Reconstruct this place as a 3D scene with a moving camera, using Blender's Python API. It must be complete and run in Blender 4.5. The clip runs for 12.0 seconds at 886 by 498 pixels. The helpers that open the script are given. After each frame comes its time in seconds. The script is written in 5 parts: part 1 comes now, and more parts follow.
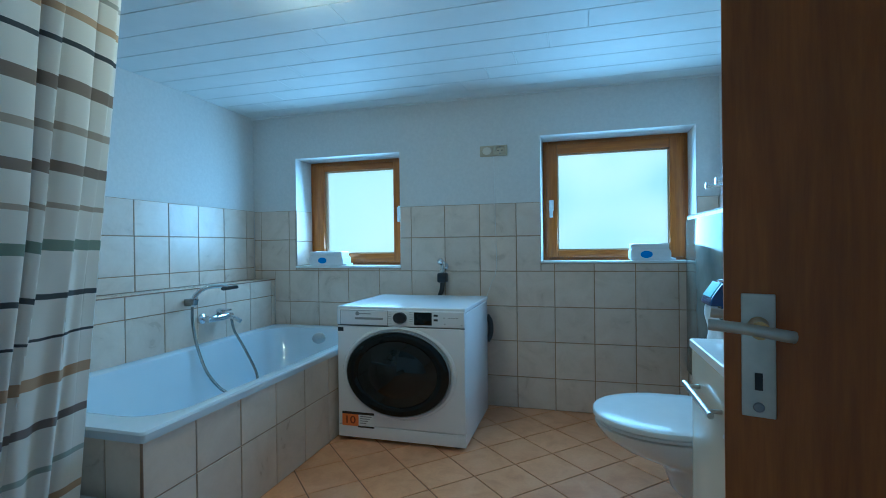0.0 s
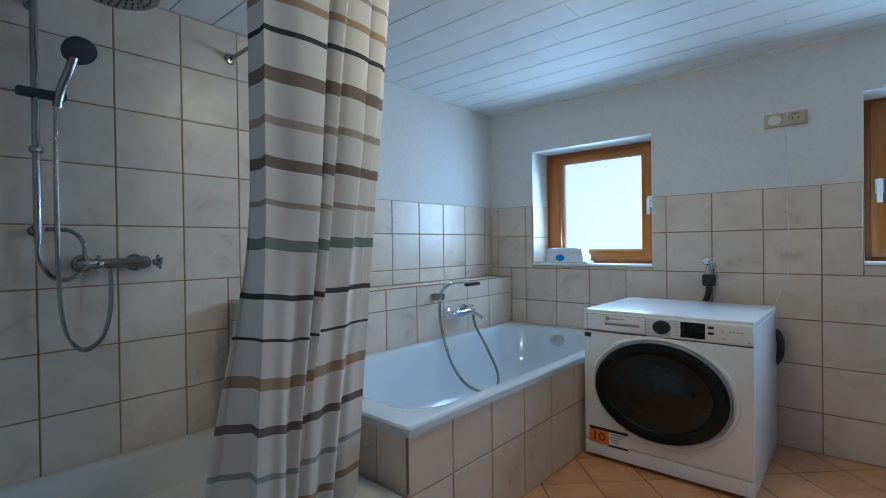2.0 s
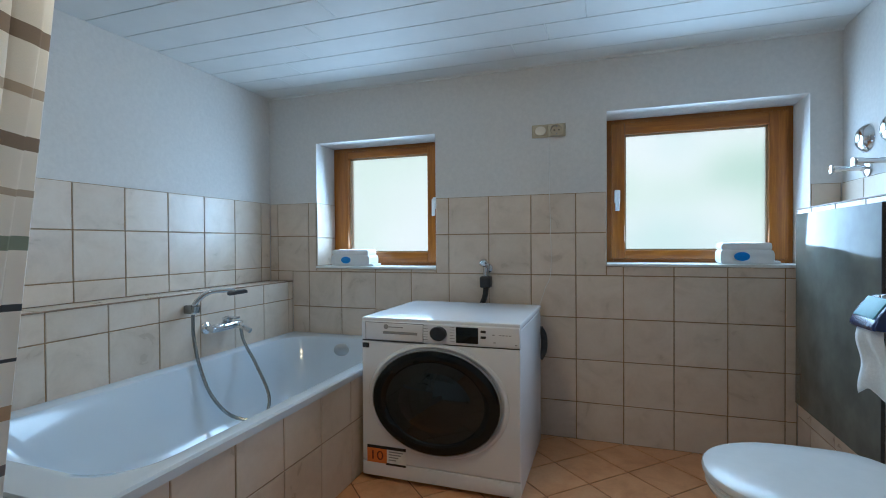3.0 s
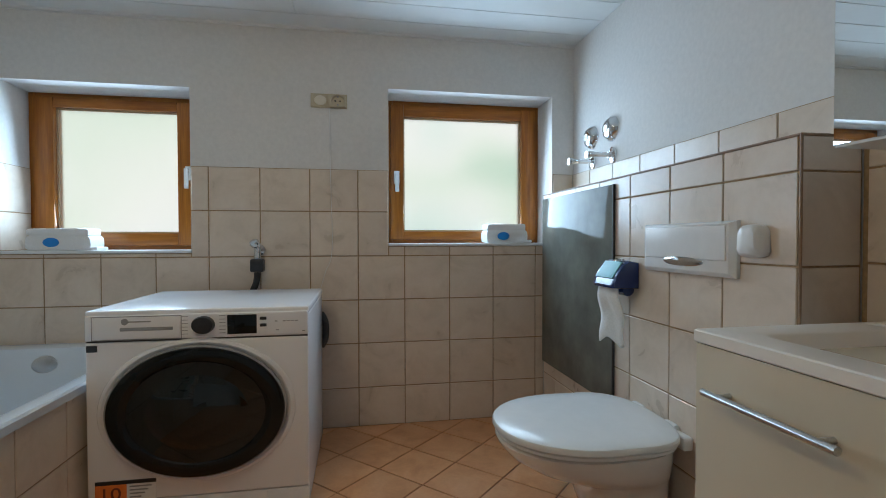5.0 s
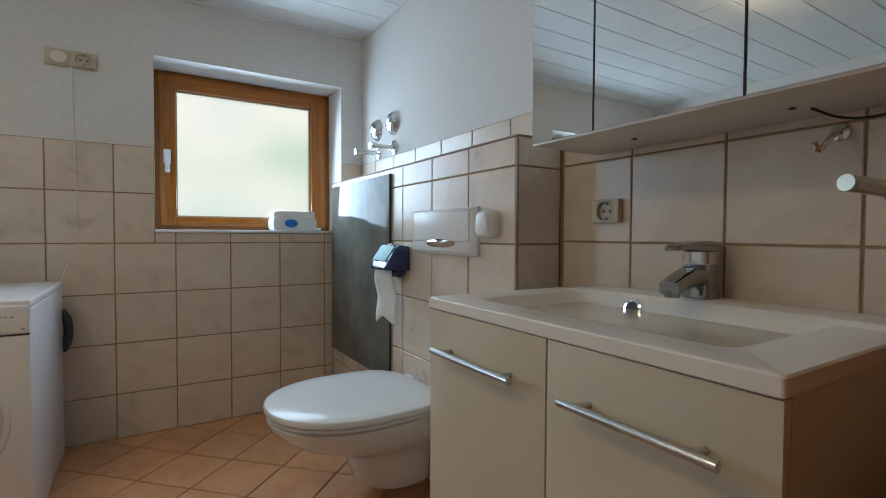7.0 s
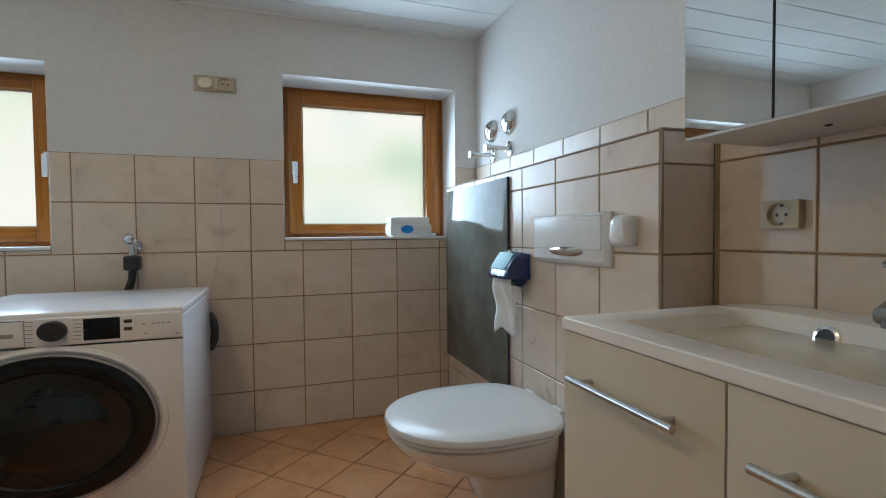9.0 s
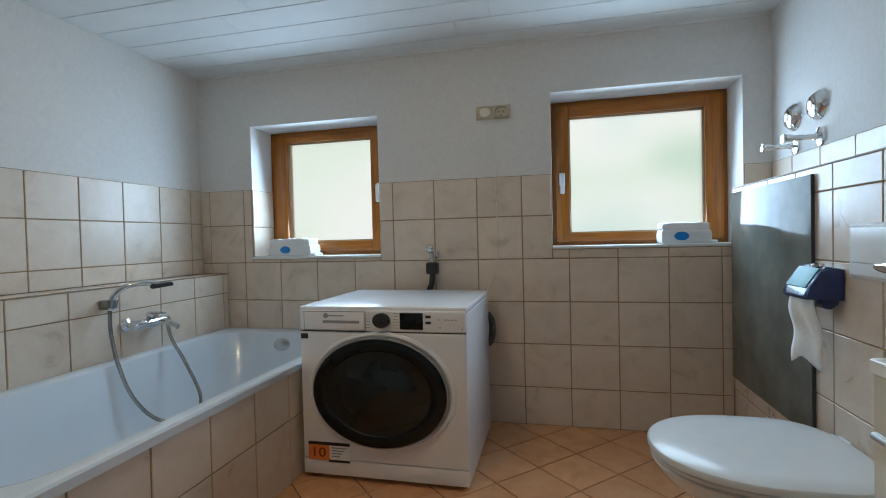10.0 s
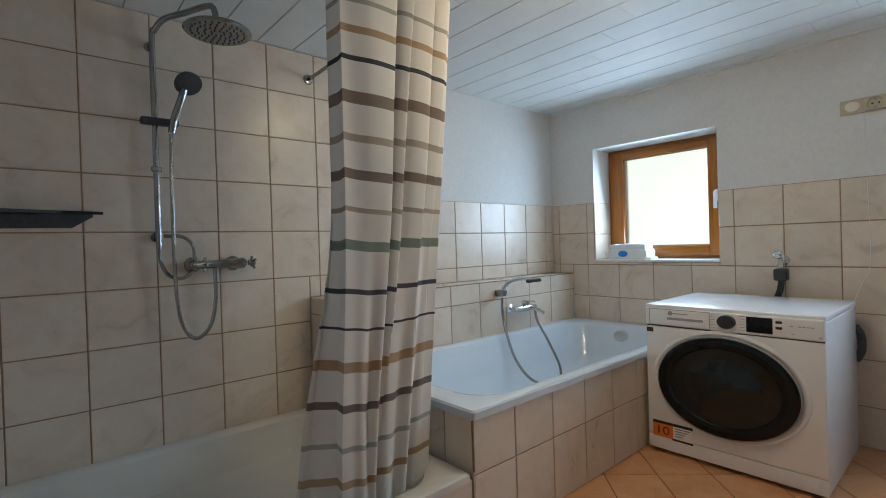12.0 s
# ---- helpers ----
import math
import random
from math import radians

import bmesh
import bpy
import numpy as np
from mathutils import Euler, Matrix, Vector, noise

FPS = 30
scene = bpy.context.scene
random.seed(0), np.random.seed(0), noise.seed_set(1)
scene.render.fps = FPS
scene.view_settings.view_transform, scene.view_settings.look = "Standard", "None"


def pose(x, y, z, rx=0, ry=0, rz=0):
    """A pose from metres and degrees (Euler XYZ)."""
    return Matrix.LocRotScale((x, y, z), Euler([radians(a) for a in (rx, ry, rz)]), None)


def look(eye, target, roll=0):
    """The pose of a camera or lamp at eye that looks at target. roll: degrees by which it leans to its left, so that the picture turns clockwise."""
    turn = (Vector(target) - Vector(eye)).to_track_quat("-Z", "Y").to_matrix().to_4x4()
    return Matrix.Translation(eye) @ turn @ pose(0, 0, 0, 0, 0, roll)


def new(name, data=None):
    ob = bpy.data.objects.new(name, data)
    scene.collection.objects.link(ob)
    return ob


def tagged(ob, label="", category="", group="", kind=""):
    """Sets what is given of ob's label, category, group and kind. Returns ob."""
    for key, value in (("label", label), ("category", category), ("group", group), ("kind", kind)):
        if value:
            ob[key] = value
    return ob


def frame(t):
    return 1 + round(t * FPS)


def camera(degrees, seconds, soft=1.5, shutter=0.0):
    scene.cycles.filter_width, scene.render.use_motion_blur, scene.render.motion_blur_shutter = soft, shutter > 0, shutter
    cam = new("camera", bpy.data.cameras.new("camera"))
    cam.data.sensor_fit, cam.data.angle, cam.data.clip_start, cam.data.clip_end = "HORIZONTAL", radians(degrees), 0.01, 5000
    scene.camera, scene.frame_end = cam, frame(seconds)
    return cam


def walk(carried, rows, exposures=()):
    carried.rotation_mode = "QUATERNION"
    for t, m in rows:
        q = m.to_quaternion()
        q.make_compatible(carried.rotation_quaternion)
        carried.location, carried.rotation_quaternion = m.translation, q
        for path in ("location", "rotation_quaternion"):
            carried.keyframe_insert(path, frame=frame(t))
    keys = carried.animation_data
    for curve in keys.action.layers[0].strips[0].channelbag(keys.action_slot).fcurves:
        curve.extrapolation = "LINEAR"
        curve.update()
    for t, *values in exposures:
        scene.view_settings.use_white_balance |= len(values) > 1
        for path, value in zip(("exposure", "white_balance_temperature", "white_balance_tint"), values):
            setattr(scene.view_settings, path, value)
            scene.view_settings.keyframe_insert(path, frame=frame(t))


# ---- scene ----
cam = camera(85.6, 12.0, 0.95)
PATH = [
    (0, (0.126, 0.314, 1.147), (-0.414, 2.239, 1.135), -0.7),
    (0.5, (0.044, 0.381, 1.154), (-1.011, 2.08, 1.144), -0.6),
    (1, (-0.02, 0.343, 1.145), (-1.376, 1.813, 1.137), -0.8),
    (1.5, (-0.091, 0.38, 1.139), (-1.498, 1.802, 1.131), -0.7),
    (2, (-0.117, 0.447, 1.151), (-1.438, 1.948, 1.135), -0.8),
    (2.5, (-0.103, 0.6, 1.153), (-1.003, 2.386, 1.121), -0.6),
    (2.7, (-0.103, 0.683, 1.17), (-0.883, 2.524, 1.139), -0.5),
    (4.3, (-0.286, 1.032, 1.042), (-0.383, 3.03, 1.02), -0.2),
    (4.5, (-0.275, 1.014, 1.064), (-0.244, 3.013, 1.028), -0.2),
    (5, (-0.28, 0.975, 1.056), (0.064, 2.945, 1.016), -0.1),
    (5.5, (-0.243, 0.949, 1.045), (0.278, 2.879, 0.997), -0.1),
    (6, (-0.199, 0.921, 1.031), (0.518, 2.787, 0.983), 0.1),
    (6.5, (-0.165, 0.886, 1.012), (0.748, 2.665, 0.958), 0.1),
    (6.7, (-0.149, 0.875, 1.014), (0.842, 2.612, 0.956), 0.2),
    (8.3, (-0.189, 0.973, 1.001), (0.933, 2.627, 0.942), 0.4),
    (8.5, (-0.171, 0.992, 1.014), (0.903, 2.678, 0.95), 0.1),
    (9, (-0.15, 0.993, 1.045), (0.499, 2.883, 0.983), -0.5),
    (9.5, (-0.138, 0.954, 1.07), (-0.075, 2.952, 1.013), -0.9),
    (10, (-0.104, 0.899, 1.094), (-0.56, 2.846, 1.05), -1.4),
    (10.5, (-0.113, 0.772, 1.105), (-1.014, 2.557, 1.074), -1.8),
    (11, (-0.165, 0.605, 1.141), (-1.518, 2.077, 1.126), -1.8),
    (11.5, (-0.121, 0.463, 1.151), (-1.618, 1.788, 1.138), -1.8),
    (12, (-0.008, 0.346, 1.152), (-1.516, 1.66, 1.136), -1.8),
]
# exposure and white balance: the clip starts cool and dark and settles within two seconds
EXPOSURES = [(0.0, 0.05, 3800, -12), (0.5, 0.02, 3780, -6), (1.0, 0.1, 4050, 0), (1.5, 0.17, 4400, 4), (2.5, 0.1, 4800, 5), (4.3, 0.0, 5350, 7), (5.0, 0.0, 5500, 8), (9.0, 0.1, 5650, 9), (10.5, -0.02, 5400, 8), (12.0, 0.3, 5500, 9)]
walk(cam, [(t, look(eye, target, roll)) for t, eye, target, roll in PATH], EXPOSURES)

# ---- world and light ----
world = bpy.data.worlds.new("world")
scene.world = world
world.use_nodes = True
wn = world.node_tree.nodes
sky = wn.new("ShaderNodeTexSky")
sky.sky_type, sky.sun_disc = "NISHITA", False
sky.sun_elevation, sky.sun_rotation = radians(50), radians(200)
wn["Background"].inputs["Strength"].default_value = 0.1
world.node_tree.links.new(sky.outputs["Color"], wn["Background"].inputs["Color"])
sun = new("sun", bpy.data.lights.new("sun", "SUN"))
sun.data.energy, sun.data.angle, sun.data.color = 1.0, radians(10), (1.0, 0.95, 0.88)
sun.matrix_world = look((2, -4, 8), (0, 2, 0))

# daylight of the sky, entering through the two window openings
for name, x0, x1, z0, z1, watts in (("daylight_bath", -1.93, -1.30, 1.09, 1.79, 11.0), ("daylight_toilet", -0.01, 0.74, 1.11, 1.81, 12.0)):
    day = new(name, bpy.data.lights.new(name, "AREA"))
    day.data.shape, day.data.size, day.data.size_y = "RECTANGLE", x1 - x0, z1 - z0 - 0.08
    day.data.energy, day.data.color = watts, (0.68, 0.87, 1.0)
    day.data.spread = radians(165)
    day.matrix_world = look(((x0 + x1) / 2, 3.895, (z0 + z1) / 2), ((x0 + x1) / 2, 2.895, (z0 + z1) / 2 - 0.16))

# ---- plan, in metres ----
BOARD, BOARD_START, LAMP = 0.1905, 0.155, 44.0
WEST, EAST, NORTH, SOUTH, CEIL = -2.44, 0.993, 3.70, -0.25, 2.216
ROW, COL = 0.2435, 0.261
WIN_1 = (-2.05, -1.16, 0.998, 1.862)      # x0, x1, z0, z1 of the openings
WIN_2 = (-0.115, 0.864, 1.03, 1.908)
FRAME_Y = 3.94


# ---- materials ----
def nodes_of(name, rough=0.5, metal=0.0):
    m = bpy.data.materials.new(name)
    m.use_nodes = True
    b = m.node_tree.nodes["Principled BSDF"]
    b.inputs["Roughness"].default_value, b.inputs["Metallic"].default_value = rough, metal
    return m, m.node_tree, b


def link(tree, a, ao, b, bi):
    tree.links.new(a.outputs[ao], b.inputs[bi])


def ramp(tree, stops, interpolation="LINEAR"):
    r = tree.nodes.new("ShaderNodeValToRGB")
    r.color_ramp.interpolation = interpolation
    els = r.color_ramp.elements
    while len(els) < len(stops):
        els.new(0.5)
    for e, (p, c) in zip(els, stops):
        e.position, e.color = p, (*c, 1)
    return r


def noise_tex(tree, scale, detail=4, rough=0.55, distort=0.0, vec=None, out="Object"):
    n = tree.nodes.new("ShaderNodeTexNoise")
    n.inputs["Scale"].default_value, n.inputs["Detail"].default_value = scale, detail
    n.inputs["Roughness"].default_value, n.inputs["Distortion"].default_value = rough, distort
    if vec is None:
        c = tree.nodes.new("ShaderNodeTexCoord")
        tree.links.new(c.outputs[out], n.inputs["Vector"])
    else:
        tree.links.new(vec, n.inputs["Vector"])
    return n


def bump(tree, height, b, strength, distance=0.002):
    u = tree.nodes.new("ShaderNodeBump")
    u.inputs["Strength"].default_value, u.inputs["Distance"].default_value = strength, distance
    tree.links.new(height, u.inputs["Height"])
    tree.links.new(u.outputs["Normal"], b.inputs["Normal"])


def mix(tree, fac, a, b, mode="MIX"):
    m = tree.nodes.new("ShaderNodeMix")
    m.data_type, m.blend_type = "RGBA", mode
    for value, i in ((fac, 0), (a, 6), (b, 7)):
        if hasattr(value, "links"):
            tree.links.new(value, m.inputs[i])
        else:
            m.inputs[i].default_value = value if i == 0 else (*value, 1)
    return m.outputs[2]


def shifted(tree):
    """Object coordinates moved by each object's own random number, so that alike pieces differ."""
    c, o = tree.nodes.new("ShaderNodeTexCoord"), tree.nodes.new("ShaderNodeObjectInfo")
    s = tree.nodes.new("ShaderNodeVectorMath")
    s.operation = "MULTIPLY_ADD"
    s.inputs[1].default_value = (37, 61, 83)
    tree.links.new(o.outputs["Random"], s.inputs[0])
    tree.links.new(c.outputs["Object"], s.inputs[2])
    return s.outputs[0], o.outputs["Random"]


def simple(name, colour, rough=0.5, metal=0.0, grain=40, vary=0.06, relief=0.0, coat=0.0):
    m, t, b = nodes_of(name, rough, metal)
    n = noise_tex(t, grain)
    dark, light = [c * (1 - vary) for c in colour], [min(1, c * (1 + vary)) for c in colour]
    r = ramp(t, [(0.3, dark), (0.7, light)])
    link(t, n, "Fac", r, "Fac")
    link(t, r, "Color", b, "Base Color")
    b.inputs["Coat Weight"].default_value = coat
    if relief:
        bump(t, n.outputs["Fac"], b, relief)
    return m


def tile_material(name, low, mid, high, rough, scale=9, vary=0.08):
    m, t, b = nodes_of(name, rough)
    vec, rnd = shifted(t)
    big = noise_tex(t, scale, 6, 0.6, 0.8, vec)
    fine = noise_tex(t, scale * 9, 4, 0.6, 0, vec)
    r = ramp(t, [(0.28, low), (0.5, mid), (0.72, high)])
    link(t, big, "Fac", r, "Fac")
    f = ramp(t, [(0.3, (1 - vary,) * 3), (0.7, (1, 1, 1))])
    link(t, fine, "Fac", f, "Fac")
    tone = ramp(t, [(0.0, (0.93, 0.93, 0.93)), (1.0, (1, 1, 1))])
    t.links.new(rnd, tone.inputs["Fac"])
    c = mix(t, 1.0, r.outputs["Color"], f.outputs["Color"], "MULTIPLY")
    c = mix(t, 1.0, c, tone.outputs["Color"], "MULTIPLY")
    t.links.new(c, b.inputs["Base Color"])
    rr = ramp(t, [(0.3, (rough * 0.88,) * 3), (0.7, (rough * 1.15,) * 3)])
    link(t, big, "Fac", rr, "Fac")
    link(t, rr, "Color", b, "Roughness")
    bump(t, big.outputs["Fac"], b, 0.03, 0.004)
    return m


def wood_material(name, dark, light, rough, along="Z", scale=1.0):
    m, t, b = nodes_of(name, rough)
    c = t.nodes.new("ShaderNodeTexCoord")
    mp = t.nodes.new("ShaderNodeMapping")
    k = [22.0 * scale] * 3
    k["XYZ".index(along)] = 1.4 * scale
    mp.inputs["Scale"].default_value = k
    link(t, c, "Object", mp, "Vector")
    n = noise_tex(t, 1.0, 8, 0.65, 1.2, mp.outputs["Vector"])
    fine = noise_tex(t, 6.0, 3, 0.6, 0, mp.outputs["Vector"])
    r = ramp(t, [(0.3, dark), (0.7, light)])
    link(t, n, "Fac", r, "Fac")
    f = ramp(t, [(0.35, (0.82, 0.8, 0.78)), (0.65, (1, 1, 1))])
    link(t, fine, "Fac", f, "Fac")
    t.links.new(mix(t, 1.0, r.outputs["Color"], f.outputs["Color"], "MULTIPLY"), b.inputs["Base Color"])
    bump(t, fine.outputs["Fac"], b, 0.15, 0.001)
    return m


PLASTER = simple("white_plaster", (0.70, 0.675, 0.645), 0.85, grain=50, vary=0.04, relief=0.35)
CEILING_PAINT = simple("ceiling_lacquer", (0.74, 0.735, 0.71), 0.62, grain=6, vary=0.03)
WALL_TILE = tile_material("cream_wall_tile", (0.62, 0.51, 0.40), (0.715, 0.60, 0.485), (0.75, 0.645, 0.535), 0.30, 6, 0.04)
FLOOR_TILE = tile_material("terracotta_floor_tile", (0.58, 0.27, 0.11), (0.69, 0.345, 0.155), (0.74, 0.405, 0.20), 0.34, 7)
GROUT = simple("brown_grout", (0.36, 0.24, 0.125), 0.9, grain=90, vary=0.2)
FLOOR_GROUT = simple("floor_grout", (0.22, 0.12, 0.065), 0.9, grain=90, vary=0.2)
TRIM_BROWN = simple("brown_edge_trim", (0.27, 0.17, 0.10), 0.5, grain=60, vary=0.15)
ENAMEL = simple("pale_blue_white_enamel", (0.64, 0.69, 0.745), 0.16, grain=5, vary=0.015, coat=0.4)
BASIN = simple("cream_white_mineral_cast", (0.82, 0.775, 0.71), 0.30, grain=5, vary=0.015)
CERAMIC = simple("white_ceramic", (0.80, 0.79, 0.77), 0.08, grain=5, vary=0.015, coat=0.4)
WHITE_PLASTIC = simple("white_plastic", (0.78, 0.78, 0.77), 0.28, grain=20, vary=0.02)
MACHINE_WHITE = simple("machine_lacquer", (0.82, 0.82, 0.845), 0.22, grain=4, vary=0.02, coat=0.3)
CREAM_PLASTIC = simple("cream_plastic", (0.50, 0.43, 0.30), 0.35, grain=20, vary=0.04)
PALE_CREAM = simple("pale_cream_plastic", (0.66, 0.61, 0.51), 0.3, grain=20, vary=0.03)
CHROME = simple("chrome", (0.72, 0.73, 0.74), 0.10, 1.0, grain=12, vary=0.05)
TAP_CHROME = simple("dull_chrome", (0.40, 0.40, 0.40), 0.10, 1.0, grain=14, vary=0.08)
STEEL = simple("brushed_steel", (0.55, 0.55, 0.54), 0.28, 1.0, grain=200, vary=0.12)
GREY_CHROME = simple("worn_chrome", (0.32, 0.32, 0.31), 0.22, 1.0, grain=30, vary=0.12)
DARK_GLASS = simple("black_door_glass", (0.006, 0.008, 0.008), 0.04, grain=8, vary=0.2)
DARK_GLASS.node_tree.nodes["Principled BSDF"].inputs["Specular IOR Level"].default_value = 0.3
GLOSS_WHITE = simple("glossy_white_plastic", (0.76, 0.755, 0.74), 0.22, grain=20, vary=0.02)
GLOSS_WHITE.node_tree.nodes["Principled BSDF"].inputs["Specular IOR Level"].default_value = 0.2
BOWL_GLASS = simple("door_bowl_glass", (0.006, 0.010, 0.010), 0.03, grain=8, vary=0.3)
BLACK = simple("black_plastic", (0.018, 0.018, 0.02), 0.4, grain=50, vary=0.25)
DARK_GREY = simple("dark_grey_rubber", (0.05, 0.05, 0.052), 0.6, grain=60, vary=0.2)
GREY_PRINT = simple("grey_print", (0.30, 0.30, 0.31), 0.5)
ORANGE = simple("orange_print", (0.75, 0.20, 0.03), 0.45)
WHITE_PRINT = simple("white_print", (0.78, 0.78, 0.78), 0.5)
BLUE_PLASTIC = simple("dark_blue_plastic", (0.012, 0.03, 0.13), 0.22, grain=15, vary=0.15, coat=0.3)
TEAL_PLASTIC = simple("pale_teal_plastic", (0.14, 0.36, 0.40), 0.5, grain=15, vary=0.1)
BLUE_PRINT = simple("blue_print", (0.03, 0.25, 0.72), 0.4)
CABINET = simple("cream_gloss_laminate", (0.62, 0.55, 0.42), 0.24, grain=3, vary=0.03, coat=0.3)
PANEL_GREY = simple("polished_dark_stone", (0.15, 0.152, 0.13), 0.07, grain=5, vary=0.25)
PANEL_GREY.node_tree.nodes["Principled BSDF"].inputs["Specular IOR Level"].default_value = 0.11
PAPER = simple("toilet_paper", (0.80, 0.80, 0.78), 0.95, grain=120, vary=0.04, relief=0.5)
TOWEL = simple("white_terry", (0.82, 0.82, 0.82), 0.98, grain=260, vary=0.08, relief=0.9)
WINDOW_WOOD = wood_material("honey_window_wood", (0.27, 0.082, 0.006), (0.50, 0.185, 0.016), 0.33, "Z")
WINDOW_WOOD_X = wood_material("honey_window_wood_rail", (0.27, 0.082, 0.006), (0.50, 0.185, 0.016), 0.33, "X")
DOOR_WOOD = wood_material("brown_door_veneer", (0.27, 0.078, 0.004), (0.42, 0.135, 0.010), 0.42, "Z", 1.3)
BRASS = simple("aged_brass", (0.50, 0.36, 0.16), 0.3, 1.0, grain=30, vary=0.15)
PALE_METAL = simple("pale_anodised_metal", (0.62, 0.62, 0.56), 0.38, 0.6, grain=40, vary=0.08)
MIRROR = simple("mirror_silver", (0.86, 0.88, 0.87), 0.01, 1.0, grain=2, vary=0.005)
SEAM = simple("dark_seam", (0.05, 0.045, 0.04), 0.8, grain=60)
TRAY = simple("shower_tray_enamel", (0.66, 0.63, 0.57), 0.16, grain=4, vary=0.03, coat=0.3)


def glass_material(name, rough, tint):
    m, t, b = nodes_of(name, rough)
    b.inputs["Base Color"].default_value = (*tint, 1)
    b.inputs["Transmission Weight"].default_value, b.inputs["IOR"].default_value = 1.0, 1.45
    n = noise_tex(t, 180, 2)
    bump(t, n.outputs["Fac"], b, 0.25, 0.001)
    return m


FROSTED = glass_material("frosted_window_glass", 0.32, (0.93, 0.97, 0.94))



def curtain_material():
    """White woven polyester with printed bands; V of the sheet is the height in metres over 2.2."""
    bands = [(1.999, 0.018, 0), (1.902, 0.02, 1), (1.803, 0.014, 2), (1.669, 0.042, 3), (1.531, 0.018, 4), (1.408, 0.034, 3), (1.285, 0.019, 4),
             (1.165, 0.03, 5), (1.014, 0.018, 6), (0.886, 0.016, 2), (0.76, 0.038, 1), (0.628, 0.025, 7), (0.497, 0.02, 8), (0.376, 0.025, 1)]
    inks = [(0.46, 0.44, 0.40), (0.54, 0.38, 0.24), (0.075, 0.08, 0.09), (0.30, 0.235, 0.19), (0.52, 0.44, 0.36), (0.29, 0.34, 0.28), (0.095, 0.10, 0.11), (0.25, 0.205, 0.19), (0.46, 0.49, 0.45)]
    white = (0.90, 0.86, 0.81)
    stops = [(0.0, white)]
    for z, w, ink in reversed(bands):
        z -= 0.010
        stops += [((z - w / 2) / 2.2, inks[ink]), ((z + w / 2) / 2.2, white)]
    m, t, b = nodes_of("striped_curtain_cloth", 0.85)
    uv = t.nodes.new("ShaderNodeUVMap")
    sep = t.nodes.new("ShaderNodeSeparateXYZ")
    link(t, uv, "UV", sep, "Vector")
    r = ramp(t, stops, "CONSTANT")
    link(t, sep, "Y", r, "Fac")
    weave = noise_tex(t, 500, 2, out="UV")
    w = ramp(t, [(0.3, (0.9, 0.9, 0.9)), (0.7, (1, 1, 1))])
    link(t, weave, "Fac", w, "Fac")
    c = mix(t, 1.0, r.outputs["Color"], w.outputs["Color"], "MULTIPLY")
    t.links.new(c, b.inputs["Base Color"])
    tr, mx = t.nodes.new("ShaderNodeBsdfTranslucent"), t.nodes.new("ShaderNodeMixShader")
    t.links.new(c, tr.inputs["Color"])
    mx.inputs[0].default_value = 0.28
    link(t, b, "BSDF", mx, 1)
    link(t, tr, "BSDF", mx, 2)
    t.links.new(mx.outputs[0], t.nodes["Material Output"].inputs["Surface"])
    return m


CURTAIN = curtain_material()


def backdrop_material():
    """Blurred garden: pale sky over light foliage."""
    m, t, b = nodes_of("garden_backdrop")
    n = noise_tex(t, 0.8, 2, 0.5, 0.5)
    r = ramp(t, [(0.33, (0.56, 0.72, 0.48)), (0.45, (1.0, 1.0, 0.72)), (0.56, (1.38, 1.14, 0.98)), (0.68, (0.82, 0.92, 0.72))])
    link(t, n, "Fac", r, "Fac")
    e = t.nodes.new("ShaderNodeEmission")
    link(t, r, "Color", e, "Color")
    e.inputs["Strength"].default_value = GARDEN
    t.links.new(e.outputs[0], t.nodes["Material Output"].inputs["Surface"])
    return m


GARDEN = 0.88
BACKDROP = backdrop_material()


# ---- mesh helpers ----
def smooth(me, angle=35):
    me.polygons.foreach_set("use_smooth", [True] * len(me.polygons))
    me.set_sharp_from_angle(angle=radians(angle))


def part(name, bm, material, parent=None, label="", soft=True):
    """Link a bmesh as one mesh object; under a parent it is a part of that thing."""
    me = bpy.data.meshes.new(name)
    bmesh.ops.recalc_face_normals(bm, faces=bm.faces)
    bm.to_mesh(me)
    bm.free()
    me.materials.append(material)
    if soft:
        smooth(me)
    ob = new(name, me)
    if parent is not None:
        ob.parent = parent
    if label:
        ob["label"] = label
    return ob


def thing(name, label, category, at=(0, 0, 0), group=""):
    ob = new(name)
    ob.empty_display_size = 0.05
    ob.location = at
    return tagged(ob, label, category, group)


def box(x0, x1, y0, y1, z0, z1, bevel=0.0, segments=2, bm=None):
    own = bmesh.new()
    vs = [own.verts.new((x, y, z)) for x in (x0, x1) for y in (y0, y1) for z in (z0, z1)]
    for f in ((0, 1, 3, 2), (4, 6, 7, 5), (0, 4, 5, 1), (2, 3, 7, 6), (0, 2, 6, 4), (1, 5, 7, 3)):
        own.faces.new([vs[i] for i in f])
    if bevel:
        bmesh.ops.bevel(own, geom=own.edges[:], offset=bevel, segments=segments, affect="EDGES", profile=0.6)
    return join(bm, own) if bm else own


def join(bm, other):
    me = bpy.data.meshes.new("tmp")
    other.to_mesh(me)
    other.free()
    bm.from_mesh(me)
    bpy.data.meshes.remove(me)
    return bm


def moved(bm, m):
    bmesh.ops.transform(bm, matrix=m, verts=bm.verts[:])
    return bm


